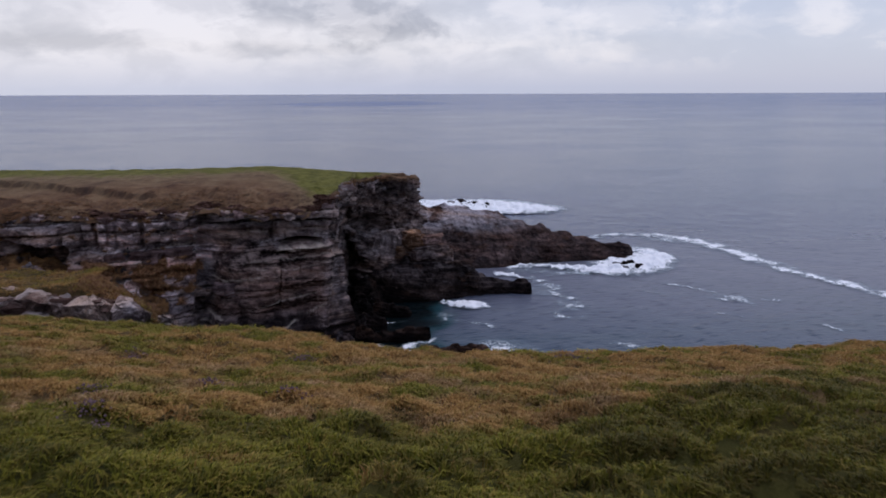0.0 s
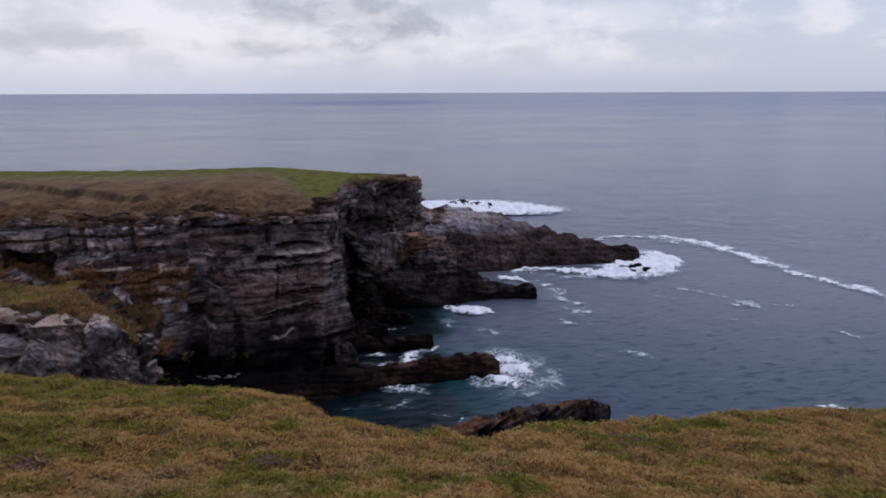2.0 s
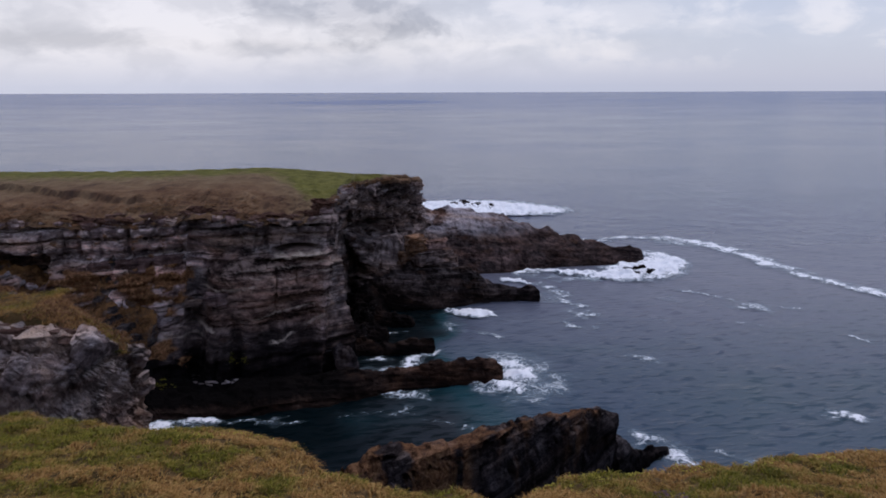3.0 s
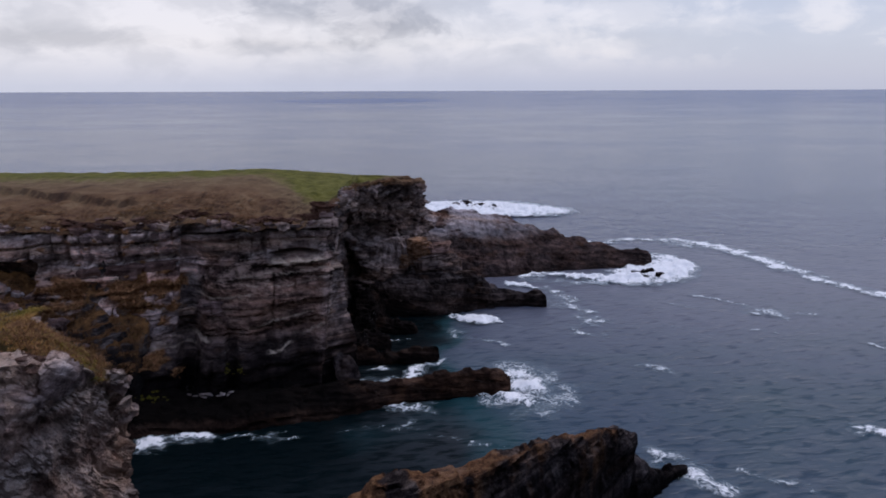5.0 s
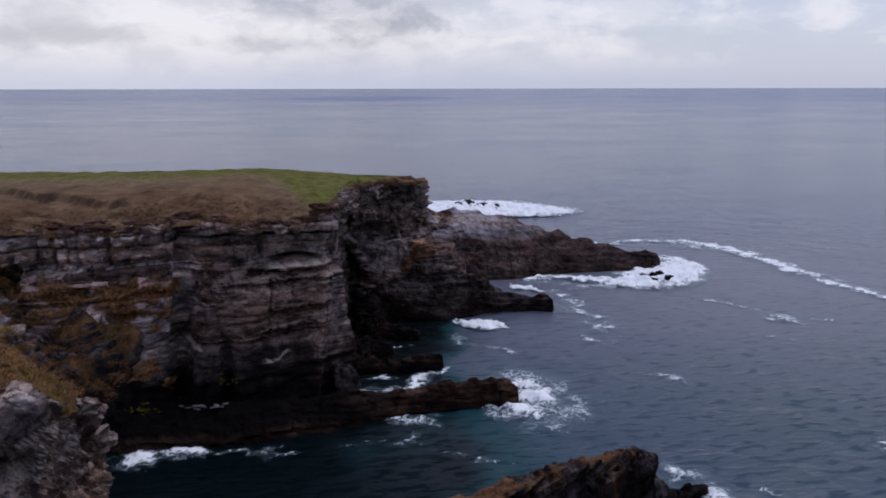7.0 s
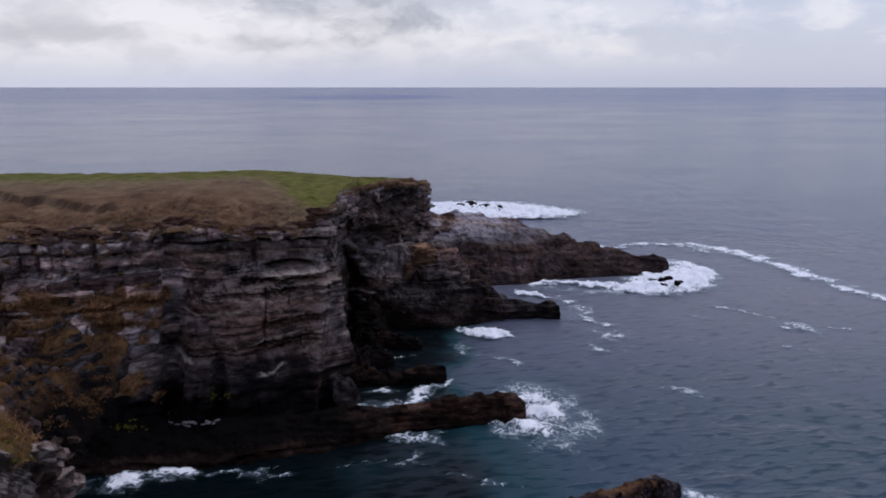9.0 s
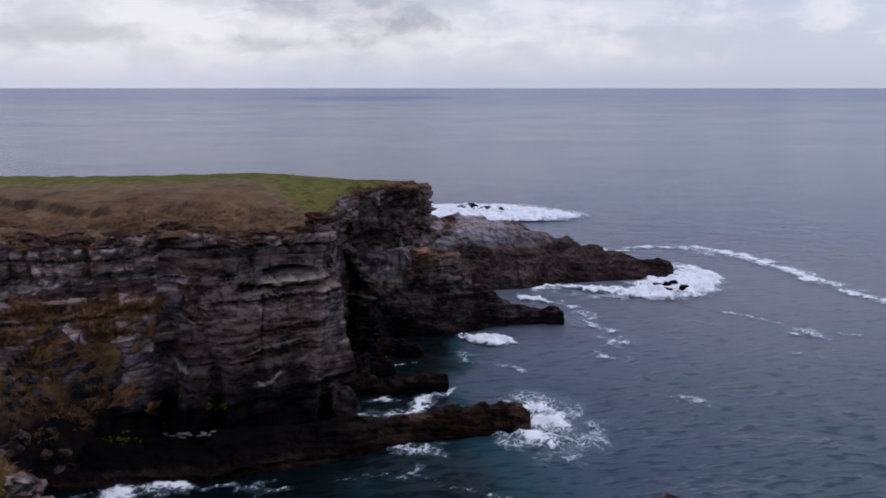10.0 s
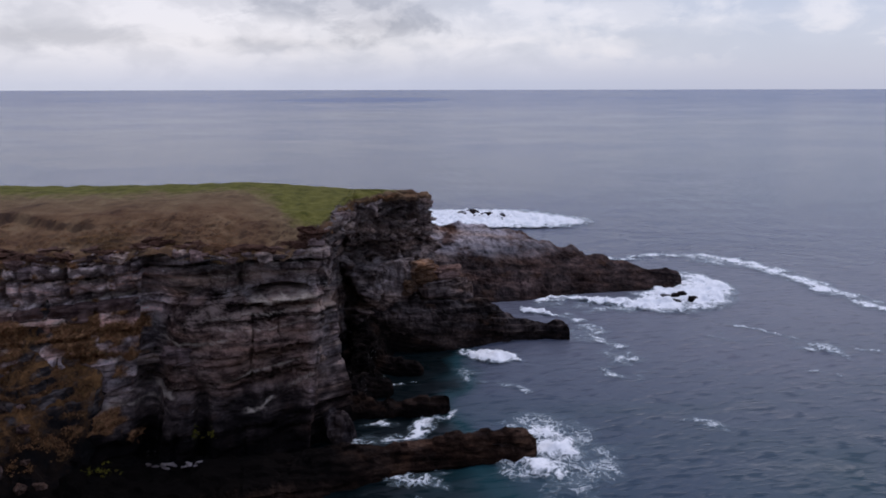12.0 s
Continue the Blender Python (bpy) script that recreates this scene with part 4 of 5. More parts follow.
spur_thing("rock_spur", "black stepped rock spur ending in a square tip", "rock",
           [(-17, 135, 4.6, 7, 5), (-12, 134.6, 5.4, 7, 5), (-7, 134.3, 5.9, 7.2, 5), (-2, 134, 5.4, 6.5, 4), (3, 133.8, 5.0, 4.6, 3.2), (6, 133.6, 3.0, 3.4, 3), (8.4, 133.5, 2.1, 2.6, 2.2), (12, 133.4, 1.8, 2.2, 2), (16, 133.2, 1.7, 1.8, 1.6)],
           M_SPUR, 22, front=2.4, back=2.5, size=0.7, cap=0.6, across=56, wobble=0.5, blunt=(True, True), sections=5, bed=0.8)
shoulder = spur_thing("rock_shoulder", "tilted grey rock slabs with an ochre stained block", "rock",
           [(-15, 136, 11.5, 3.5, 4), (-9, 137.6, 11.0, 3.6, 4), (-4.5, 138.6, 9.8, 3.2, 3.5), (-2.2, 139, 8.2, 2.6, 3), (1.5, 139, 6.2, 2.4, 3)],
           M_FAR, 28, front=8, back=3, size=0.7, cap=0.6, bed=1.1, dip=-0.2, across=40, wobble=0.5, blunt=(False, True))
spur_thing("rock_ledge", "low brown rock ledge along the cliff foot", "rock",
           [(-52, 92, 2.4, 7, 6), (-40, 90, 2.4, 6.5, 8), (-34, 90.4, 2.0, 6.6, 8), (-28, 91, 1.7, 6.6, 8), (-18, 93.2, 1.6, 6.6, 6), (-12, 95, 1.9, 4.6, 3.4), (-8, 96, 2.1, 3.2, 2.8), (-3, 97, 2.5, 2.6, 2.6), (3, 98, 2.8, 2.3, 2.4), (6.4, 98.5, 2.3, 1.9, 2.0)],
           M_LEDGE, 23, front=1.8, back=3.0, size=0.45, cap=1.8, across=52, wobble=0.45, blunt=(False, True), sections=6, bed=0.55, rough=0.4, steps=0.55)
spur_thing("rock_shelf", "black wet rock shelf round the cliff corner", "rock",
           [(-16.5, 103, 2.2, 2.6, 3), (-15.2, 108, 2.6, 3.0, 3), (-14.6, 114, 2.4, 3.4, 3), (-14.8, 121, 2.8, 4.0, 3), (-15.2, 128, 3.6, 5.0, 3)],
           M_SHELF, 35, front=1.7, back=3.0, size=0.6, across=40, wobble=1.0, blunt=(True, False), rough=0.8, bed=0.6)
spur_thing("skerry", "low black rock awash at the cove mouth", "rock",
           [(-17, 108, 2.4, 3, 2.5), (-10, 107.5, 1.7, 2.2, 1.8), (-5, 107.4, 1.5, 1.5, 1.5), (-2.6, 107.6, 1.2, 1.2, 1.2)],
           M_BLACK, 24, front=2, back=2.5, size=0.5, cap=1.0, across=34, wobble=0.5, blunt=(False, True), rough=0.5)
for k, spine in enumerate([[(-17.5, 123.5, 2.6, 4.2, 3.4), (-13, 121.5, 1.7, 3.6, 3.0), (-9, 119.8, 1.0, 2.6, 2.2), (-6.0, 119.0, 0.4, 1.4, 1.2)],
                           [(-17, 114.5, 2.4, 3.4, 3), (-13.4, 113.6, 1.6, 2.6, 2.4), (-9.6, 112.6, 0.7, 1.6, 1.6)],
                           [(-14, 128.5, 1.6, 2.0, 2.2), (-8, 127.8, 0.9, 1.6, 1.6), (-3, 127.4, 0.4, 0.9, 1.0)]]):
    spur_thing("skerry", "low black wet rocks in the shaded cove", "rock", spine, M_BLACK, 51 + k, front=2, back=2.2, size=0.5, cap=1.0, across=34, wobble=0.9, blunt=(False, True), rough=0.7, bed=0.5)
spur_thing("sea_stack", "dark rock ridge with brown turf along its crest", "rock",
           [(-16, 54.5, 8, 3, 8), (-9.5, 56.6, 10.4, 2.6, 7), (-6.2, 57.8, 12.6, 2.0, 6), (-3.5, 58.8, 11.4, 2.0, 6), (1, 61.2, 11.9, 1.7, 6), (7, 66, 10.5, 1.6, 5), (11.5, 70, 9.1, 1.6, 4.5), (13.6, 71.8, 8.4, 1.8, 3.5)],
           M_STACK, 26, step=0.18, heath=(15, 20), front=12, back=1.3, size=0.42, cap=0.8, across=110, wobble=0.18, blunt=(False, True), sections=4, bed=0.5, dip=-0.1, rough=0.25)
spur_thing("skerry", "low black reef at the foot of the stack", "rock",
           [(11, 70.5, 5.0, 2.4, 2.6), (15.2, 73.6, 4.4, 1.8, 2.0), (18.0, 76.4, 1.8, 1.4, 1.4), (22, 79, 0.7, 1.0, 1.0)],
           M_STACK, 27, front=3, back=3, size=0.5, cap=1.0, across=30, wobble=0.4, blunt=(False, True), rough=0.4)


def lump(name, at, size, turn, material, parent=None, seed=1, square=0.55, rough=0.14, n=26):
    """A block of rock: a squared-off ellipsoid, split and chipped. size: half lengths."""
    u, v = np.linspace(-np.pi, np.pi, 2 * n + 1), np.linspace(-np.pi / 2, np.pi / 2, n)
    U, V = np.meshgrid(u, v, indexing="ij")

    def pw(a):
        return np.sign(a) * np.abs(a) ** square
    X, Y, Z = pw(np.cos(V)) * pw(np.cos(U)), pw(np.cos(V)) * pw(np.sin(U)), pw(np.sin(V))
    k = 1 + rough * fbm(X * 1.3 + seed * 3.1, Y * 1.3, Z * 1.6 + seed, 3) + rough * 0.8 * VALS[(np.floor(X * 1.6 + seed).astype(int) * 7 + np.floor(Y * 1.9 + 3).astype(int) * 13 + np.floor(Z * 2.3 + 5).astype(int) * 29) & 255]
    k[-1] = k[0]
    k[:, 0], k[:, -1] = k[0, 0], k[0, -1]
    P = np.stack([X * k * size[0], Y * k * size[1], Z * k * size[2]], 2)
    ob = grid_ob(name, P, material, None, "", False)
    ob.matrix_basis = pose(*at, *turn)
    if parent is not None:
        ob.parent = parent
        ob.matrix_parent_inverse = Matrix.Translation(-parent.location)
    return ob


def on_face(x, z):
    """Depth of the front cliff face at x and z."""
    P = FACE["P"]
    d = (P[..., 0] - x) ** 2 + (P[..., 2] - z) ** 2
    near = d < d.min() + 0.15
    return float(P[..., 1][near].mean())


# beds that stand out by their colour
head = bpy.data.objects["headland"]
for k, (x, z, size, tilt, rock) in enumerate([
        (-30.8, 10.6, (1.7, 1.1, 0.8), 5, M_ROSE),
        (-17.7, 8.8, (1.2, 0.5, 0.30), -18, M_PALE), (-41.5, 6.5, (1.3, 0.5, 0.35), 2, M_ROSE), (-36.8, 6.5, (1.0, 0.5, 0.30), 2, M_PALE),
        (-45.5, 14.8, (1.2, 0.7, 0.85), 4, M_ROSE), (-41.7, 14.9, (2.2, 0.7, 0.85), -3, M_ROSE), (-37.9, 15.1, (1.8, 0.7, 0.7), -4, M_ROSE), (-35.4, 9.6, (1.6, 0.5, 0.4), -10, M_PALE)]):
    tagged(lump("pale_bed", (x, on_face(x, z) + 0.30 * size[1], z), size, (0, tilt, 13), rock, head, k + 1, 0.45, 0.2, 20), "pale weathered sandstone bed")
# broken blocks along the rim
rs = np.random.RandomState(41)
rim, out = FACE["rim"], FACE["nrm"]
for k, i in enumerate(rs.choice(np.flatnonzero((rim[:, 0] > -58) & (rim[:, 1] < 116)), 46, replace=False)):
    r = 0.22 + 0.5 * rs.rand() ** 1.5
    at = rim[i, :2] + out[i] * rs.uniform(-0.7, 0.15)
    lump("rim_block", (at[0], at[1], rim[i, 2] - 0.25 * r), (r * 1.5, r, r * 0.75), (rs.uniform(-12, 12), rs.uniform(-12, 12), rs.uniform(0, 180)), (M_ROSE, M_CLIFF, M_PALE)[k % 3 if k % 4 else 0], head, 90 + k, 0.5, 0.25, 10)
# ragged hummocks of red-brown peat above the rim
for k, i in enumerate(rs.choice(np.flatnonzero((rim[:, 0] > -50) & (rim[:, 1] < 107)), 60, replace=False)):
    r, d = 0.25 + 0.35 * rs.rand(), 0.5 + 2.4 * rs.rand() ** 1.4
    at = rim[i, :2] - out[i] * d
    tagged(lump("peat_hummock", (at[0], at[1], rim[i, 2] + 0.12 + 0.14 * d), (r * 1.9, r, r * 0.55), (0, rs.uniform(-8, 8), rs.uniform(-25, 25)), M_PEAT if k % 4 else M_EARTH, head, 200 + k, 0.8, 0.4, 12), "ragged hummock of red-brown peat")
for at, size, turn, rock, name, words in (
        ((-6.5, 135.6, 9.8), (2.1, 1.6, 1.2), (0, -10, 20), M_OCHRE, "ochre_block", "ochre stained rock block"), ((-3.4, 135.6, 9.5), (1.7, 1.5, 0.9), (0, -4, 12), M_ROSE, "pale_block", "pale grey rock block"),
        ((-8.6, 135.2, 7.6), (1.6, 1.4, 0.9), (0, -12, 25), M_OCHRE, "ochre_block", "ochre stained rock block"), ((-4.4, 135.0, 7.4), (2.6, 1.5, 1.0), (0, -6, 10), M_FAR, "dark_block", "dark grey rock block")):
    tagged(lump(name, at, size, turn, rock, shoulder, int(10 * size[0]), 0.4, 0.26, 24), words)

tagged(lump("leaning_rock", (-15.0, 100.9, 1.0), (1.35, 1.0, 2.7), (6, -16, 15), M_DULL, None, 33, 0.85, 0.22, 24), "leaning dark rock slab at the cliff corner", "rock")

# pale stones stranded along the black ledge
rs = np.random.RandomState(57)
for k in range(26):
    x = rs.uniform(-33, -25.0)
    at = (x, 92.4 + rs.normal(0, 0.2), 1.95 + rs.normal(0, 0.12))
    r = rs.uniform(0.05, 0.12)
    tagged(lump("stone", at, (3.2 * r, r, 0.8 * r), (0, 0, rs.uniform(-25, 25)), M_CHALK, None, 140 + k, 0.6, 0.25, 8), "pale stone stranded on the black rock ledge", "stone", "pale stones on the ledge")

# reef rocks awash
for k, (x, y, z, a, b, c) in enumerate([(1, 233, 0.3, 2.4, 1.3, 1.0), (4.8, 234, 0.4, 2.0, 1.2, 1.3), (9, 233, 0.2, 1.9, 1.2, 1.1), (13, 231, 0.2, 2.0, 1.1, 0.9), (6, 229.5, 0.2, 2.0, 1.3, 0.9), (16.5, 228.5, 0.1, 1.6, 1.0, 0.7), (11.5, 228, 0.2, 1.8, 1.1, 0.8),
                                        (36.2, 152.0, 0.0, 1.2, 0.8, 0.8), (38.6, 152.8, 0.1, 1.3, 0.8, 1.0), (40.6, 151.0, 0.0, 1.1, 0.7, 0.7), (34.4, 150.6, 0.0, 0.8, 0.6, 0.5), (37.4, 150.2, 0.0, 1.0, 0.7, 0.6)]):
    tagged(lump("reef_rock", (x, y, z), (a, b, c), (0, 0, 25 * k), M_SPUR, None, k + 11, 0.7, 0.25, 12), "small black rock awash in white surf", "rock", "rocks awash in the surf")


# ---- near bluff and inlet ----
BLUFF_RIM = [(-75, 42, 25.8, 0.6), (-32, 43.6, 25.6, 0.4), (-23, 44.4, 25.4, 0.35), (-20.8, 45.2, 25.1, 0.20), (-19.8, 47.0, 24.2, 0.13), (-19.4, 49.5, 22.8, 0.12), (-20.2, 53, 19.5, 0.12), (-24, 57, 15.5, 0.2), (-34, 61, 14, 0.3), (-75, 64, 14, 0.3)]


def build_bluff():
    t = empty("bluff", "pale grey lichened rock bluff with a grass top", "bluff", (-30, 50, 0))
    p, s = resample(BLUFF_RIM, 0.11)
    p[:, :2] = soften(p[:, :2], 6)
    nrm = side_normal(p, 9)
    p[:, :2] += nrm * (0.5 * fbm(s / 2.4, 1.3, 2, 4))[:, None]
    p[:, 2] += 0.2 * fbm(s / 2.0, 4.4, 2, 4)
    P = cliff_wall(p, s, nrm, nrm, p[:, 3], -1.6, 0.13, 31, 0.6, 0.9 * s, 1.2, 0.95, 0.9, 3.2)
    S, Zb = s[:, None], P[..., 2]
    chip = 0.30 * fbm(S / 0.55, Zb / 0.75, 91, 4, 0.6) + 0.22 * strata(S + 0.8 * Zb, Zb, 93, 0.35, 1.1 * S, 0.7, 1.0)
    P[..., 0] += nrm[:, 0:1] * chip
    P[..., 1] += nrm[:, 1:2] * chip
    P[:, :6, 2] += 0.18 * fbm(S / 0.5, np.arange(6)[None, :] * 0.6, 95, 3)
    near = np.flatnonzero((p[:, 0] > -36) & (p[:, 1] < 59))
    a, b = near[0], near[-1]
    split_beds(P[a:b + 1], M_BLUFF, t, 6)
    for side in (P[:a + 1], P[b:]):
        grid_ob("rear_face", side[np.unique(np.r_[0:len(side):5, len(side) - 1])][:, ::4], M_BLUFF, t)
    q, nq = p[::4], nrm[::4]
    w = np.linspace(0, 1, 40)[None, :]
    cx, cy = np.clip(q[:, 0:1], -75, -24), 50.0
    inset = (0.7 + 0.6 * fbm(s[::4] / 1.6, 8.3, 4, 4) + 1.5 * ease(46.2, 45.0, q[:, 1]))[:, None] * (1 - 0.75 * ease(45.8, 47.5, q[:, 1:2]) * ease(50.5, 49, q[:, 1:2]))
    X, Y = q[:, 0:1] - nq[:, 0:1] * inset + (cx - q[:, 0:1]) * w, q[:, 1:2] - nq[:, 1:2] * inset + (cy - q[:, 1:2]) * w
    Z = q[:, 2:3] + (25.3 - q[:, 2:3]) * (1 - (1 - w) ** 1.6) + 0.10 + 0.2 * fbm(X / 1.6, Y / 1.6, 4, 4) * ease(0, 0.1, w) - 0.35 * (w == 0)
    grid_ob("turf", np.stack([X, Y, Z], 2), M_TURF, t, "tan and green grass", True)
    for ob in t.children:
        ob.matrix_parent_inverse = Matrix.Translation((30, -50, 0))
    for k, (at, size, turn) in enumerate([((-20.4, 46.3, 24.1), (0.9, 0.8, 1.0), (0, 34, 20)), ((-22.1, 45.4, 23.9), (1.4, 0.8, 0.6), (0, 24, 10)), ((-24.8, 44.9, 24.1), (1.2, 0.7, 0.5), (0, 18, 0)), ((-22.9, 44.4, 23.4), (0.8, 0.6, 0.9), (0, 40, 0))]):
        tagged(lump("pale_knob", at, size, turn, M_KNOB, t, 70 + k, 0.8, 0.20, 44), "knob of rock crusted with pale lichen")
    # a worn bank of rosy earth behind the knob, and rocks down the slope's edge
    for k, (at, size, turn) in enumerate([((-22.2, 46.0, 24.75), (1.3, 0.7, 0.55), (0, 9, 14)), ((-24.2, 45.8, 24.95), (1.5, 0.6, 0.45), (0, 4, 4)), ((-26.6, 45.5, 25.0), (1.6, 0.6, 0.40), (0, 0, 0))]):
        tagged(lump("soil_bank", at, size, turn, M_EARTH, t, 60 + k, 0.8, 0.34, 40), "worn bank of rosy brown earth")
    rs = np.random.RandomState(64)
    for k, i in enumerate(rs.choice(np.flatnonzero((p[:, 0] > -25) & (p[:, 1] > 47.5) & (p[:, 1] < 58)), 16, replace=False)):
        r = 0.25 + 0.4 * rs.rand()
        at = p[i, :2] - nrm[i] * rs.uniform(0.0, 0.9)
        tagged(lump("slope_rock", (at[0], at[1], p[i, 2] + 0.05), (1.3 * r, r, 0.8 * r), (rs.uniform(-20, 20), rs.uniform(10, 40), rs.uniform(0, 180)), M_BLUFF if k % 2 else M_KNOB, t, 160 + k, 0.5, 0.3, 12), "broken pale rock in the turf")


build_bluff()


def inlet_z(X, Y):
    shore = np.interp(Y, [54, 66, 76, 86, 92, 97, 101], [-25, -31, -36.5, -40, -41, -41, -41])
    d = shore - X + 1.6 * fbm(X / 7, Y / 7, 8, 4)
    Z = -1.5 + 17.0 * (1 - np.exp(-np.maximum(d, 0) / 6.0)) * ease(-0.5, 1.5, d) + 0.02 * np.maximum(d, 0)
    talus = 13.6 - 1.05 * np.maximum(97.5 - Y, 0) - 0.7 * np.maximum(X + 44, 0) - 5.0 * np.maximum(X + 38.5, 0) + 1.9 * fbm(X / 4, Y / 4, 18, 4)
    Z = np.maximum(Z, talus)
    steps = np.round(Z / 1.1 + 0.7 * fbm(X / 5, Y / 5, 2, 3)) * 1.1
    mask = ease(-0.35, 0.2, fbm(X / 6, Y / 6, 12, 4))
    return Z * (1 - 0.9 * mask) + 0.9 * mask * steps + 0.45 * fbm(X / 1.3, Y / 1.3, 3, 4)


def build_inlet():
    """The brown slope that closes the inlet, from a grassy terrace down to the water."""
    xs, ys = np.arange(-105, -24, 0.3), np.arange(54, 101, 0.3)
    X, Y = np.meshgrid(xs, ys, indexing="ij")
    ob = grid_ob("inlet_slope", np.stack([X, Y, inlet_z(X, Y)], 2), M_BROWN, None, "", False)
    tagged(ob, "brown heath slope with rock outcrops above the inlet", "slope", kind="structure")


def build_boulders():
    rs = np.random.RandomState(3)
    pale = [(-49.2, 91.5), (-48.9, 91.9), (-48.6, 92.7), (-48.3, 93.2), (-47.3, 92.1), (-49.6, 90.6), (-47.9, 92.6), (-50.3, 91.2)]
    kinds = [lump("boulder", (0, 0, -50), (1, 0.8, 0.6), (0, 0, 0), M_BLUFF if k < 2 else M_CLIFF, None, 40 + k, 0.6, 0.28, 9) for k in range(4)]
    spots = [(rs.uniform(-47, -37.5), rs.uniform(74, 93)) for _ in range(46)] + [(rs.uniform(-56, -46), rs.uniform(86, 96)) for _ in range(22)]
    for k, (x, y) in enumerate(pale):
        z = float(inlet_z(np.array([x]), np.array([y]))[0])
        ob = lump("boulder", (x, y, z + 0.2), (0.62, 0.5, 0.45), (10 * k, 7 * k, 47 * k), M_CHALK, None, 80 + k, 0.5, 0.25, 10)
        tagged(ob, "pale angular boulder in a dark hollow of the slope", "boulder", "boulders on the inlet slope")
    for k in range(9):
        x, y = -51.6 - 0.5 * k + rs.uniform(-0.3, 0.3), 95.2 + rs.uniform(-0.5, 0.3)
        r = rs.uniform(0.25, 0.5)
        z = float(inlet_z(np.array([x]), np.array([y]))[0])
        ob = lump("boulder", (x, y, z + 0.35), (1.3 * r, r, 0.7 * r), (9 * k, 5 * k, 61 * k), M_CHALK if k % 3 else M_CLIFF, None, 190 + k, 0.45, 0.28, 10)
        tagged(ob, "pale angular boulder in a dark hollow of the slope", "boulder", "boulders on the inlet slope")
    for i, (x, y) in enumerate(spots):
        r = 0.35 + 1.0 * rs.rand() ** 2.2
        z = float(inlet_z(np.array([x]), np.array([y]))[0])
        m = pose(x, y, z + 0.15 * r, rs.uniform(-25, 25), rs.uniform(-25, 25), rs.uniform(0, 360))
        src = kinds[i % 4]
        ob = src if i < 4 else copy_thing(src, m)
        ob.matrix_basis = m
        ob.scale = (r, r, r)
        tagged(ob, "grey boulder fallen on the brown inlet slope", "boulder", "boulders on the inlet slope")


build_inlet()
build_boulders()

# ---- near ground ----
EDGE = [(-80, 36), (-45, 31), (-25, 26.8), (-12, 24.4), (-6.5, 24.0), (-5, 23.6), (-4.3, 22.6), (-3.6, 21.2), (-2.6, 20.5), (-1, 20.3), (0.2, 22.0), (3, 23.4), (12, 25.4), (30, 30), (80, 44)]


def ground_z(X, Y):
    z = 33.5 - 0.27 * (Y - 13.7) - 0.012 * X
    z = np.where(Y < 9, 34.77 - 0.012 * X + 0.10 * (9 - Y), z) + 0.02 * np.clip(-X - 3, 0, 20)
    z = z - 0.25 * ease(-0.5, 2, X) * ease(14, 7, X) * ease(14, 20, Y)
    return z + 0.10 * fbm(X / 3.0, Y / 3.0, 9, 3)


def tussock(X, Y):
    """Hummocks of the matted turf."""
    return (0.085 + (0.085 + 0.06 * ease(-0.5, 2.0, X)) * ease(15.5, 12, Y)) * fbm(X / 0.55, Y / 0.42, 2, 3) + 0.03 * fbm(X / 0.2, Y / 0.2, 7, 2)


def turf_z(X, Y):
    """The near turf, rolling over at its edge."""
    return ground_z(X, Y) + tussock(X, Y) + 0.21 * ease(-3.5, -6, X) * ease(15, 21, Y) - 0.22 * ease(0.6, 0.0, edge_y(X) - Y) ** 2 - 0.09 * ease(-2.5, -0.5, X) * ease(3.6, 1.2, X) * ease(17, 20.5, Y)


def edge_y(X):
    return np.interp(X, [a for a, _ in EDGE], [b for _, b in EDGE]) + 0.35 * fbm(np.asarray(X) / 2.0, 0.5, 3, 4)


def build_ground():
    xs = np.concatenate([np.linspace(-80, -21, 40), np.arange(-20, 22, 0.16), np.linspace(22, 80, 40)])
    w = np.linspace(0, 1, 170)
    ye = edge_y(xs)
    Y = -40 + (ye[:, None] + 40) * (1 - (1 - w[None, :]) ** 2.2)
    X = np.repeat(xs[:, None], len(w), 1)
    Z = turf_z(X, Y)
    drop = np.linspace(0, 1, 40)[1:]
    top = Z[:, -1:]
    dz = top + (-1.6 - top) * drop[None, :]
    dy = ye[:, None] - 0.4 * np.sin(drop * 9)[None, :] + 0.5 * fbm(X[:, :1] / 2.0, dz / 1.0, 6, 4) * ease(0, 0.08, drop[None, :])
    P = np.stack([X, Y, Z], 2)
    Q = np.stack([np.repeat(xs[:, None], len(drop), 1), dy, dz], 2)
    ob = grid_ob("ground", P, M_TURF, None, "", True)
    tagged(ob, "sloping clifftop turf of tan and green grass", "ground", kind="structure")
    face = grid_ob("cliff_face", np.concatenate([P[:, -1:], Q], 1), M_STACK, None, "", False)
    tagged(face, "dark rock face below the clifftop turf", "cliff", kind="structure")


build_ground()


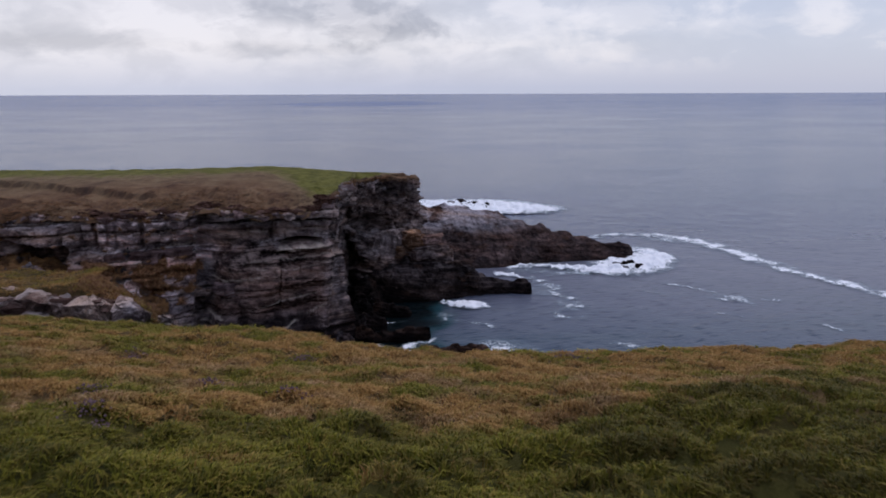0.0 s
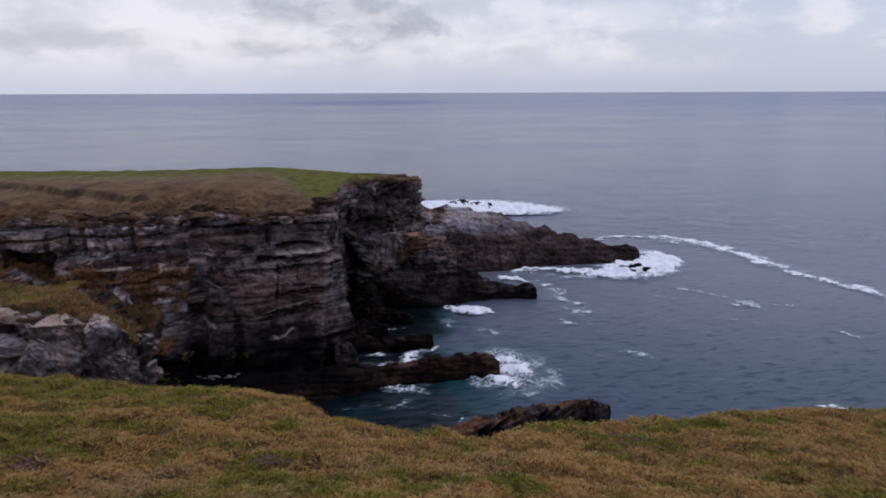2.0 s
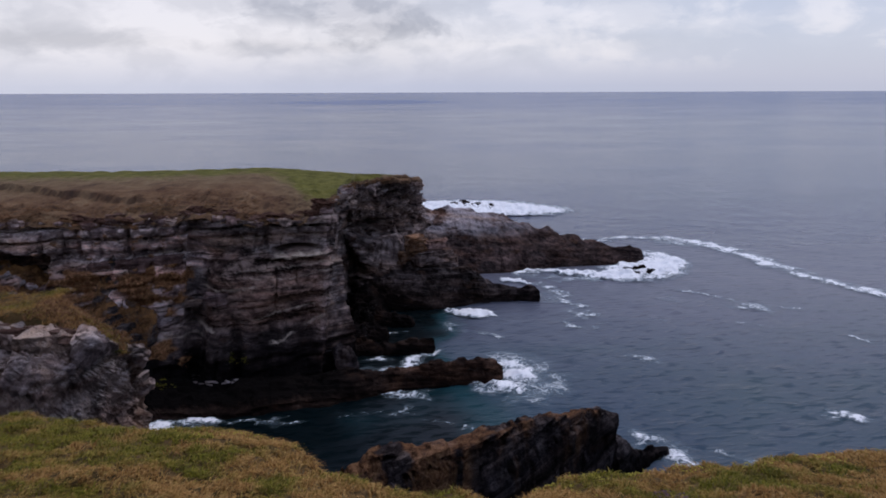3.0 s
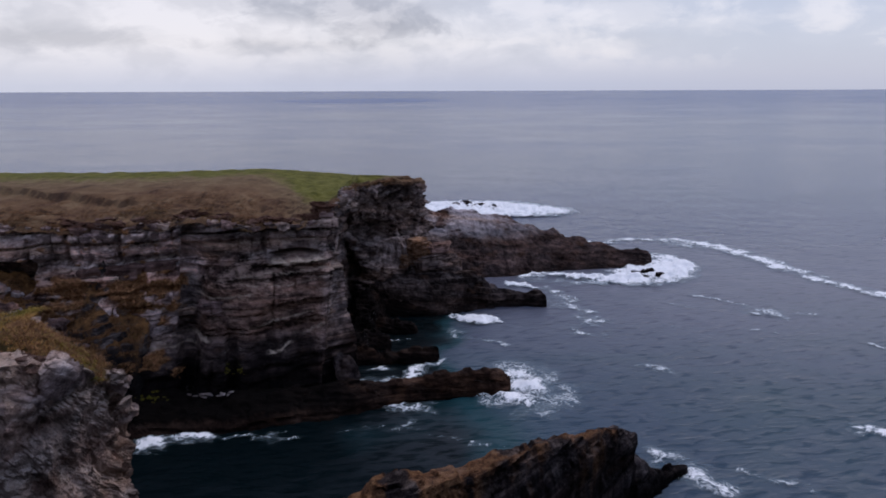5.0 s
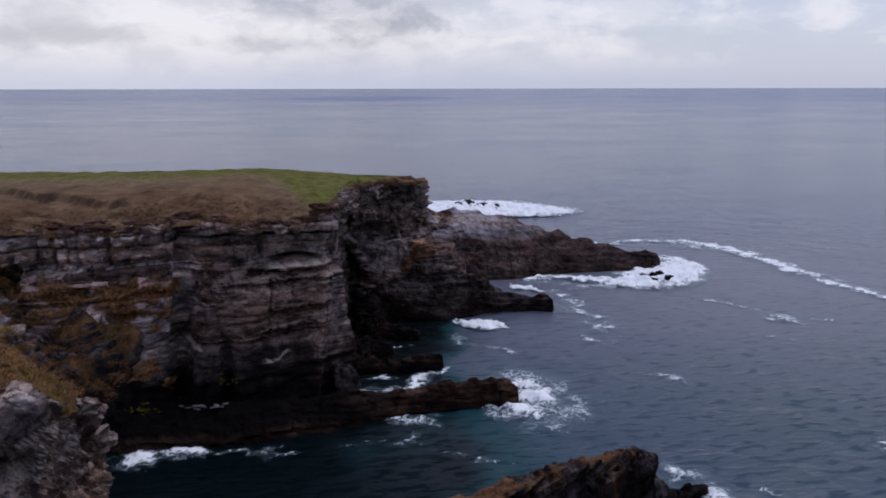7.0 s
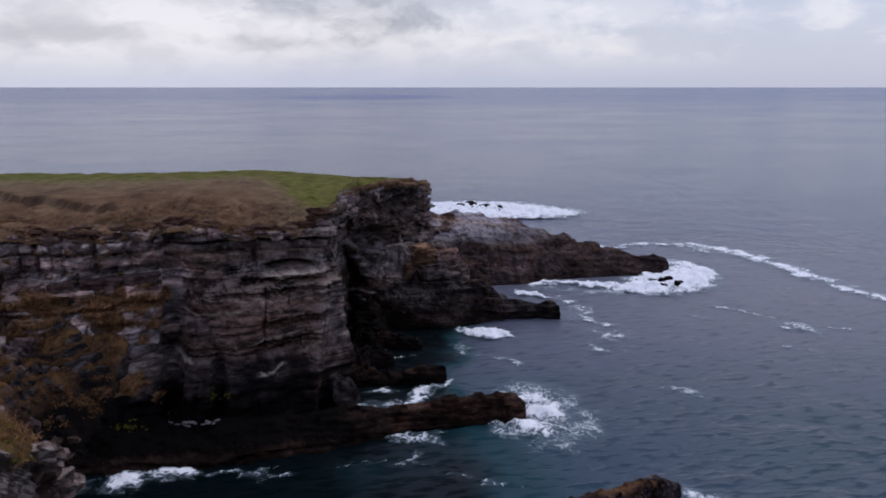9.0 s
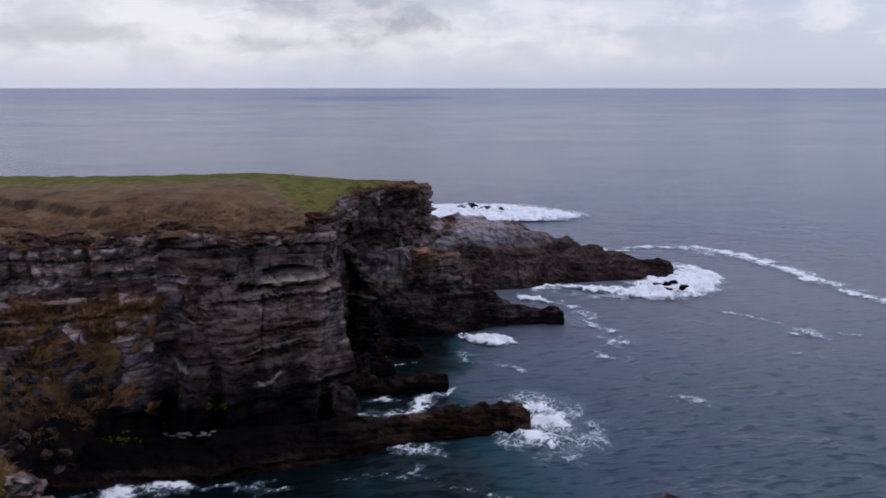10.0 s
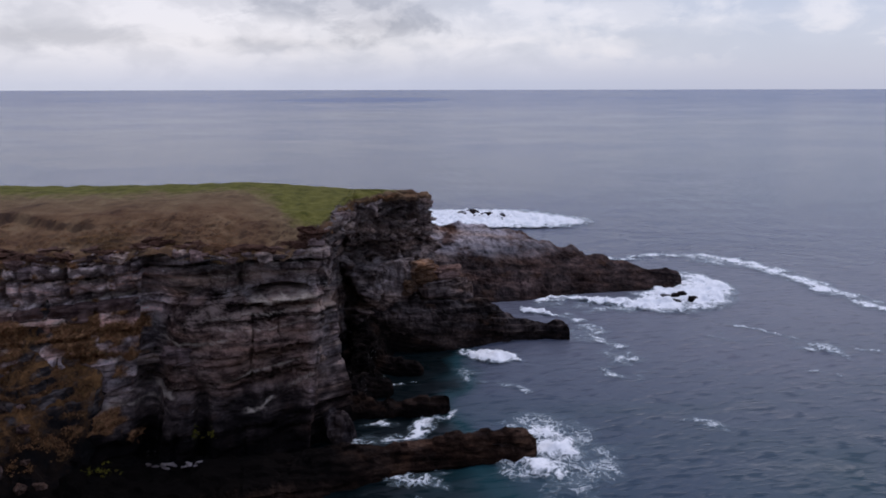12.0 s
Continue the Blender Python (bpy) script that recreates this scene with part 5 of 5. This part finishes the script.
def tufts(name, x, y, z, seed, blades, reach, height, width, green, tone, material, spread=0.9, wind=0.6, mauve=None):
    """Tufts of bent blades at the given spots, all in one mesh."""
    rs = np.random.RandomState(seed)
    m = len(x)
    n = m * blades
    who = np.repeat(np.arange(m), blades)
    r = reach * (0.5 + rs.rand(n))
    bx, by = x[who] + rs.normal(0, reach * 0.35, n), y[who] + rs.normal(0, reach * 0.35, n)
    ang = (wind + 0.8 * vnoise(x / 2.5, y / 2.5, 40) + rs.normal(0, 0.4, m))[who] + rs.normal(0, spread, n)
    up = height * (0.5 + rs.rand(n))
    dx, dy = np.cos(ang), np.sin(ang)
    wd = width * (0.6 + 0.8 * rs.rand(n))
    bz = z(bx, by) if callable(z) else z[who]
    base = np.stack([bx, by, bz - 0.02], 1)
    side = np.stack([-dy * wd, dx * wd, 0 * wd], 1)
    mid = base + np.stack([dx * r * 0.45, dy * r * 0.45, up], 1)
    tip = base + np.stack([dx * r, dy * r, up * 0.75], 1)
    V = np.stack([base - side, base + side, mid + side * 0.8, mid - side * 0.8, tip + side * 0.15, tip - side * 0.15], 1).reshape(-1, 3)
    b = np.arange(n)[:, None] * 6
    F = np.concatenate([b + np.array([[0, 1, 2, 3]]), b + np.array([[3, 2, 4, 5]])])
    gr = np.clip(green[who] + rs.normal(0, 0.15, n), 0, 1)
    tn = np.clip(tone[who] * (0.87 + 0.26 * rs.rand(n)), 0, 2)
    return mesh_ob(name, V, F, material, None, "", False, {"green": np.repeat(gr, 6), "tone": np.repeat(tn, 6), "mauve": np.repeat((0 * x if mauve is None else mauve)[who], 6)})


def build_grass():
    """Wind-combed tufts over the near turf."""
    rs = np.random.RandomState(5)
    m = 34000
    y = rs.uniform(8.5, 27, m)
    x = -1.5 + rs.uniform(-1, 1, m) * (0.68 * (y - 5.0) + 1.0)
    keep = (y < edge_y(x) - 0.02) & (rs.rand(m) < (y + 1.0) / 16)
    fine = int(keep.sum())
    # coarser tufts on the turf all round
    ox, oy = rs.uniform(-34, 32, 26000), rs.uniform(-6, 31, 26000)
    wide = (oy < edge_y(ox) - 0.02) & ((np.abs(ox + 1.5) > 0.68 * (oy - 5.0) + 1.0) | (oy < 8.5))
    x, y = np.concatenate([x[keep], ox[wide]]), np.concatenate([y[keep], oy[wide]])
    rank = ease(15.6, 14.0, y - 0.75 * np.clip(x - 1, 0, 5) + 1.1 * fbm(x / 0.9, y / 0.6, 27, 3)) * ease(-1.0, 0.8, x)
    gn = 0.9 * rank + 0.5 * fbm(x / 1.8, y / 1.2, 20, 3) + 1.0 * fbm(x / 0.6, y / 0.42, 25, 2) + 1.5 * ease(13.4, 11.4, y - 2.0 * ease(-1, 3, x)) - 0.25 + 0.3 * ease(4, 12, x) * ease(18, 13, y) + 0.35 * ease(-1.5, -6, x) + 0.25 * ease(19, 22, y)
    green = np.clip(ease(-0.35, 0.75, gn) + rs.normal(0, 0.13, len(x)), 0, 1)
    # tone differs by tuft; its dark patches nearest paint in shaded hollows between tussocks
    tone = np.clip(1.52 - 0.42 * rank + 0.16 * ease(1, -5, x) - 0.32 * green + 0.55 * fbm(x / 0.5, y / 0.38, 77, 3) - 0.35 * ease(0.05, -0.3, fbm(x / 0.8, y / 0.45, 83, 3)) * ease(16, 12, y) + rs.normal(0, 0.11, len(x)) + 0.2 * vnoise(x / 0.16, y / 0.13, 5) + 0.18 * ease(15, 20, y), 0.3, 2.0)
    mauve = ease(0.0, 0.6, fbm(x / 0.9, y / 0.5, 51, 3)) * ease(12.5, 13.5, y) * ease(20.5, 17, y)
    a, b = slice(0, fine), slice(fine, None)
    ob = tufts("grass", x[a], y[a], turf_z, 6, 15, 0.13, 0.055, 0.0075, green[a], tone[a], M_BLADE, mauve=mauve[a])
    tagged(ob, "wind-combed tan and green grass on the clifftop", "grass", kind="stuff")
    ob = tufts("grass", x[b], y[b], turf_z, 8, 9, 0.22, 0.075, 0.017, green[b], tone[b], M_BLADE, mauve=mauve[b])
    tagged(ob, "wind-combed tan and green grass on the clifftop", "grass", kind="stuff")


build_grass()


def build_flowers():
    """Small yellow and pink flower heads in the turf by the edge."""
    rs = np.random.RandomState(12)
    for name, label, colour, spots, many in (
            ("yellow_flowers", "small yellow flowers in the clifftop turf", M_YELLOW, [(0.6, 21.6), (1.4, 22.2), (2.6, 22.4), (-0.2, 21.0), (-6.0, 22.6), (-8.3, 20.4), (3.8, 22.8), (-5.2, 22.9), (5.2, 23.2)], 34),
            ("pink_flowers", "faded purple heather clumps in the clifftop turf", M_PINK, [(-5.8, 14.2), (-5.0, 12.6), (-3.2, 14.3), (-6.9, 17.8), (-4.9, 12.3), (-3.9, 18.3), (1.8, 20.6), (-4.7, 15.5), (1.6, 21.0)], 60)):
        loose = 1.0 if many < 50 else 0.6
        px = np.concatenate([rs.normal(a, 0.22 * loose, many) for a, b in spots])
        py = np.concatenate([rs.normal(b, 0.15 * loose, many) for a, b in spots])
        ok = py < edge_y(px) - 0.1
        px, py = px[ok], py[ok]
        pz = turf_z(px, py) + rs.uniform(0.05, 0.11, len(px))
        r = rs.uniform(0.010, 0.022, len(px))
        dirs = np.array([(1, 0, 0), (0, 1, 0), (-1, 0, 0), (0, -1, 0), (0, 0, 0.8), (0, 0, -0.8)], float)
        V = (np.stack([px, py, pz], 1)[:, None] + dirs[None] * r[:, None, None]).reshape(-1, 3)
        tri = np.array([(0, 1, 4), (1, 2, 4), (2, 3, 4), (3, 0, 4), (1, 0, 5), (2, 1, 5), (3, 2, 5), (0, 3, 5)])
        F = (np.arange(len(px))[:, None, None] * 6 + tri[None]).reshape(-1, 3)
        tagged(mesh_ob(name, V, F, colour), label, "flowers", kind="stuff")


build_flowers()


def build_heath():
    """Rough heather along the far rim and over the inlet slope and clumps."""
    rs = np.random.RandomState(14)
    turf = next(o for o in bpy.data.objects["headland"].children if o.name.startswith("turf"))
    co = np.empty(len(turf.data.vertices) * 3, np.float32)
    turf.data.vertices.foreach_get("co", co)
    co = co.reshape(-1, 3).astype(float)
    sw = np.empty(len(co), np.float32)
    turf.data.attributes["sward"].data.foreach_get("value", sw)
    cover = ease(0.42, 0.02, sw) * ease(-0.4, 0.5, fbm(co[:, 0] / 3, co[:, 1] / 3, 88, 4))
    ok = (co[:, 0] > -66) & (co[:, 1] < 138) & (rs.rand(len(co)) < cover)
    pick = rs.choice(np.flatnonzero(ok), 12000)
    x, y, z = co[pick].T
    x, y = x + rs.normal(0, 0.15, len(x)), y + rs.normal(0, 0.3, len(x))
    dark = np.clip(1.0 + 1.0 * sw[pick] + 0.4 * fbm(x / 2.0, y / 2.0, 8, 3), 0.2, 1.5)
    tagged(tufts("heather", x, y, z, 15, 6, 0.20, 0.07, 0.020, np.clip(0.1 + 0.3 * vnoise(x / 3, y / 3, 2), 0, 0.6), dark, M_HEATHER, 2.0), "rough brown heather along the cliff rim", "heather", kind="stuff")
    H = np.argwhere(FACE["heath"] > 0.6)
    H = H[rs.choice(len(H), 2600)]
    x, y, z = FACE["P"][H[:, 0], np.minimum(H[:, 1], FACE["P"].shape[1] - 1)].T
    tagged(tufts("heather", x, y - 0.05, z, 31, 5, 0.30, 0.16, 0.04, np.clip(0.02 + 0.15 * vnoise(x, z, 6), 0, 0.3), np.clip(1.75 + 0.5 * fbm(x / 2, z, 9, 3), 0.6, 2.0), M_HEATHER, 3.0), "brown heather rooted in the cliff steps", "heather", kind="stuff")
    bt = next(o for o in bpy.data.objects["bluff"].children if o.name.startswith("turf"))
    bc = np.empty(len(bt.data.vertices) * 3, np.float32)
    bt.data.vertices.foreach_get("co", bc)
    bc = bc.reshape(-1, 3).astype(float)
    bc = bc[rs.choice(np.flatnonzero((bc[:, 0] > -34) & (bc[:, 1] < 56)), 4200)]
    x, y, z = bc.T
    x, y = x + rs.normal(0, 0.1, len(x)), y + rs.normal(0, 0.1, len(x))
    tagged(tufts("grass", x, y, z, 19, 7, 0.22, 0.10, 0.012, np.clip(0.30 + 0.6 * fbm(x / 1.4, y / 1.4, 3, 3), 0, 1), np.clip(1.5 + 0.5 * fbm(x, y, 9, 3), 0.5, 2.0), M_BLADE), "tan and green grass on the bluff top", "grass", kind="stuff")
    rim = np.array([v for v in bc if v[0] > -24 and v[1] > 46.5])
    rim = rim[rs.choice(len(rim), 1500)]
    x, y, z = rim.T
    tagged(tufts("heather", x + rs.normal(0, 0.2, 1500), y + rs.normal(0, 0.2, 1500), z, 29, 6, 0.26, 0.14, 0.02, np.full(1500, 0.05), np.clip(1.3 + 0.5 * fbm(x, y, 19, 3), 0.4, 2.0), M_HEATHER, 2.0), "brown heather down the edge of the bluff", "heather", kind="stuff")
    X, Y = rs.uniform(-62, -37, 16000), rs.uniform(74, 97.5, 16000)
    Z = inlet_z(X, Y)
    steep = np.hypot(inlet_z(X + 0.3, Y) - Z, inlet_z(X, Y + 0.3) - Z) / 0.3
    ok = (steep < 1.5) & (Z > 3.5) & (fbm(X / 4, Y / 4, 66, 3) > -0.25)
    X, Y, Z = X[ok], Y[ok], Z[ok]
    tagged(tufts("heather", X, Y, Z, 16, 5, 0.32, 0.18, 0.035, np.clip(0.06 + 0.25 * vnoise(X / 3, Y / 3, 6), 0, 0.5), np.clip(1.15 + 0.4 * fbm(X / 2, Y / 2, 9, 3), 0.3, 1.5), M_HEATHER, 2.0), "brown heather over the inlet slope", "heather", kind="stuff")


build_heath()


def build_algae():
    """Bright green growth on the wet foot of the cliff."""
    rs = np.random.RandomState(22)
    spots = [(-36.8, 90.6, 2.0, 0.7), (-35.4, 90.6, 1.8, 0.5), (-28.6, 95.0, 3.9, 0.3), (-26.8, 95.4, 3.8, 0.2)]
    x = np.concatenate([rs.normal(a, r, 26) for a, b, c, r in spots])
    y = np.concatenate([rs.normal(b, 0.3, 26) for a, b, c, r in spots])
    z = np.concatenate([rs.normal(c, 0.35, 26) for a, b, c, r in spots])
    tagged(tufts("green_plants", x, y, z, 23, 5, 0.24, 0.15, 0.035, np.ones(len(x)), np.full(len(x), 0.8), M_BLADE, 3.0), "bright green plants on the wet cliff foot", "plants", kind="stuff")


build_algae()


# ---- surf ----
def surf(label, lines, cell=0.35, reach=3.0, lift=0.12, name="surf", solid=0.0):
    """Broken water along lines of knots (x, y, half width, thickness 0 to 1)."""
    pts = np.concatenate([resample(l, 0.4)[0] for l in lines])
    x0, y0 = (pts[:, :2] - pts[:, 2:3]).min(0) - reach
    x1, y1 = (pts[:, :2] + pts[:, 2:3]).max(0) + reach
    X, Y = np.meshgrid(np.arange(x0, x1, cell), np.arange(y0, y1, cell), indexing="ij")
    T = np.zeros(X.shape)
    WX, WY = X + 1.25 * fbm(X / 3.0, Y / 3.0, 31, 5, 0.6), Y + 1.25 * fbm(X / 3.0, Y / 3.0, 47, 5, 0.6)
    for x, y, r, k in pts:
        g = r * 2.2 + 2.0
        i0, i1 = int((x - g - x0) / cell), int((x + g - x0) / cell) + 2
        j0, j1 = int((y - g - y0) / cell), int((y + g - y0) / cell) + 2
        sl = (slice(max(i0, 0), max(i1, 0)), slice(max(j0, 0), max(j1, 0)))
        d = np.hypot(WX[sl] - x, WY[sl] - y) / r
        T[sl] = np.maximum(T[sl], k * np.clip(1.3 - d * 0.62, 0, 1.15))
    T = T * np.clip(0.80 + 0.35 * solid + 0.75 * (1 - 0.6 * solid) * fbm(X / 1.9, Y / 1.9, 53, 4), 0.08, 1.25)
    Z = 0.05 + swell(X, Y) + lift * T * (1 + fbm(X / 1.2, Y / 1.2, 4, 3))
    keep = (T[:-1, :-1] > 0.03) | (T[1:, 1:] > 0.03)
    F = grid_faces(*X.shape, keep)
    used = np.unique(F)
    remap = np.zeros(X.size, int)
    remap[used] = np.arange(len(used))
    V = np.stack([X, Y, Z], 2).reshape(-1, 3)[used]
    c = V.mean(0) * (1, 1, 0)
    ob = mesh_ob(name, V - c, remap[F], M_FOAM, None, "", True, {"thick": T.ravel()[used]})
    ob.location = c
    tagged(ob, label, "surf", kind="stuff")


surf("white surf breaking round the tip of the spit", [
    [(34, 153.5, 2.0, 1.2), (39, 155.5, 2.6, 1.3), (43.5, 158.5, 2.6, 1.4)],
    [(14, 151.6, 0.6, 0.9), (20, 151.8, 0.9, 1.15), (25, 150.8, 1.3, 1.25), (30, 149.2, 2.0, 1.3), (35, 148.8, 3.0, 1.35), (41, 151.0, 3.4, 1.35), (45.5, 155.5, 3.0, 1.4), (47.2, 161, 2.4, 1.3), (46.5, 166, 1.9, 1.1), (43.5, 170, 1.2, 0.7)]], lift=0.3, solid=0.7)
surf("broad white surf on the far reef", [[(-9, 229, 7, 1.3), (2, 231, 9.5, 1.5), (14, 228, 9.5, 1.5), (25, 225, 6.5, 1.25), (35, 225, 3, 0.7)]], cell=0.5, lift=0.4, solid=1.0)
surf("white wash round the ledge tip", [[(3, 103, 1.0, 0.5), (7.0, 101.0, 1.8, 0.9), (8.0, 97.8, 2.0, 1.25), (7, 95.2, 1.7, 1.0), (3.5, 94.6, 1.0, 0.6)], [(10.6, 98, 1.6, 0.5), (9, 93, 1.2, 0.35)]], lift=0.3, solid=0.4)
surf("long drifting line of foam on open water", [
    [(33, 181, 1.1, 0.8), (44, 185, 1.3, 0.8), (54, 184.5, 1.5, 0.85), (60, 181, 1.5, 0.8), (64, 171, 1.8, 0.85), (67, 162, 1.9, 0.85), (71, 150, 1.7, 0.8), (76, 140, 1.6, 0.75), (84, 126, 1.6, 0.65)], [(52, 182.5, 2.2, 0.5), (59, 177, 2.2, 0.5)]], solid=0.3)
surf("small patches of foam in the bay", [
    [(16.5, 142.6, 0.8, 0.62), (18.5, 139, 0.8, 0.55), (19.6, 137.4, 0.6, 0.55)],
    [(20.1, 137, 0.8, 0.52), (20.2, 129.5, 0.9, 0.58), (22.2, 124, 0.9, 0.6), (18.6, 121, 0.9, 0.58), (19, 118.5, 0.8, 0.56), (22, 117.5, 0.8, 0.55), (25, 118.5, 0.7, 0.5)],
    [(17.0, 134.0, 1.6, 0.42), (19, 131.5, 1.4, 0.38)], [(28, 146, 1.8, 0.40), (20, 147, 1.6, 0.40), (14, 149, 1.2, 0.40)], [(9, 91, 1.4, 0.36), (12, 93, 1.6, 0.40), (13, 98, 1.8, 0.42), (11, 103, 1.6, 0.42), (5, 105.5, 1.2, 0.42)],
    [(-1.5, 121, 0.5, 0.55), (1, 117.5, 0.6, 0.6), (4.5, 116, 0.5, 0.6), (6.7, 113.5, 0.5, 0.7)],
    [(17.5, 133, 1.2, 0.7)], [(44, 137, 0.4, 0.65), (47, 135, 0.5, 0.7)], [(48, 134, 0.35, 0.6), (50, 131.5, 0.4, 0.65)], [(50, 127, 0.4, 0.65), (54, 124.5, 0.4, 0.6)], [(56, 128, 0.35, 0.6), (59, 126, 0.4, 0.6)], [(38, 133, 0.35, 0.55), (40.5, 131.5, 0.4, 0.6)], [(45, 120, 0.4, 0.6), (48, 118.6, 0.4, 0.6)], [(31, 122, 0.35, 0.6), (34, 120.6, 0.4, 0.6)], [(60, 112, 0.5, 0.6), (63, 110.5, 0.5, 0.65)], [(49, 129.5, 0.8, 0.5), (53, 126, 0.8, 0.5)], [(25, 106, 0.6, 0.55), (28, 104.5, 0.7, 0.5)]], lift=0.15)
surf("smooth white swells breaking over sunken rocks", [[(1.2, 125.4, 0.9, 1.5), (3.4, 125.0, 1.3, 1.6), (5.4, 124.0, 0.9, 1.4), (6.8, 122.6, 0.4, 0.9)], [(9.8, 146, 0.7, 1.5), (12.5, 145, 0.8, 1.5), (15, 143.4, 0.4, 1.0)]], lift=0.25, solid=1.0)
surf("scraps of foam among the black cove rocks", [[(-14.5, 118.5, 0.4, 0.9), (-12.6, 117.6, 0.3, 0.8)], [(-11.2, 115.6, 0.3, 0.8), (-10.0, 115.2, 0.25, 0.7)], [(-15.2, 110.6, 0.5, 0.9), (-13.6, 110.2, 0.3, 0.7)], [(-8.0, 117.0, 0.25, 0.7), (-6.8, 116.6, 0.2, 0.6)], [(-13.0, 104.2, 0.4, 0.8), (-10.4, 103.4, 0.3, 0.7)]], lift=0.15)
surf("white wash on the cove rocks", [
    [(-2.2, 108.2, 0.5, 0.9), (-4.2, 105.8, 0.6, 1.0), (-6, 103.8, 0.8, 1.0), (-7, 101.4, 0.6, 0.95)],
    [(-13, 99.6, 0.7, 0.8), (-10, 100.2, 0.7, 0.8), (-6, 101, 0.5, 0.6)],
    [(-7.5, 93, 0.8, 0.7), (-4, 93.5, 0.8, 0.7)]], lift=0.2)
surf("white wash along the cliff foot", [
    [(-37, 83, 0.6, 0.8), (-34, 85, 0.9, 1.0), (-30, 86.4, 1.0, 1.1), (-28, 85.8, 0.5, 0.8), (-26.6, 85.5, 0.2, 0.5), (-21, 85.3, 0.22, 0.6), (-17.5, 85, 0.2, 0.5)], [(-35, 83.4, 1.0, 1.2), (-31, 85.6, 1.3, 1.3), (-28, 86, 0.8, 1.1)],
    [(-14.0, 87.0, 0.12, 0.5), (-5.6, 87.9, 0.14, 0.5), (1.5, 83.8, 0.16, 0.5), (5.0, 83.0, 0.12, 0.4)]], lift=0.15)
surf("white wash at the stack's foot", [[(19.5, 82, 0.9, 0.7), (22, 78.5, 1.4, 0.9), (24, 76, 1.0, 0.7)], [(27, 78, 0.6, 0.6), (31, 76, 0.6, 0.5)], [(42.5, 87, 0.8, 0.9), (46, 86, 0.9, 0.9)]], lift=0.2)
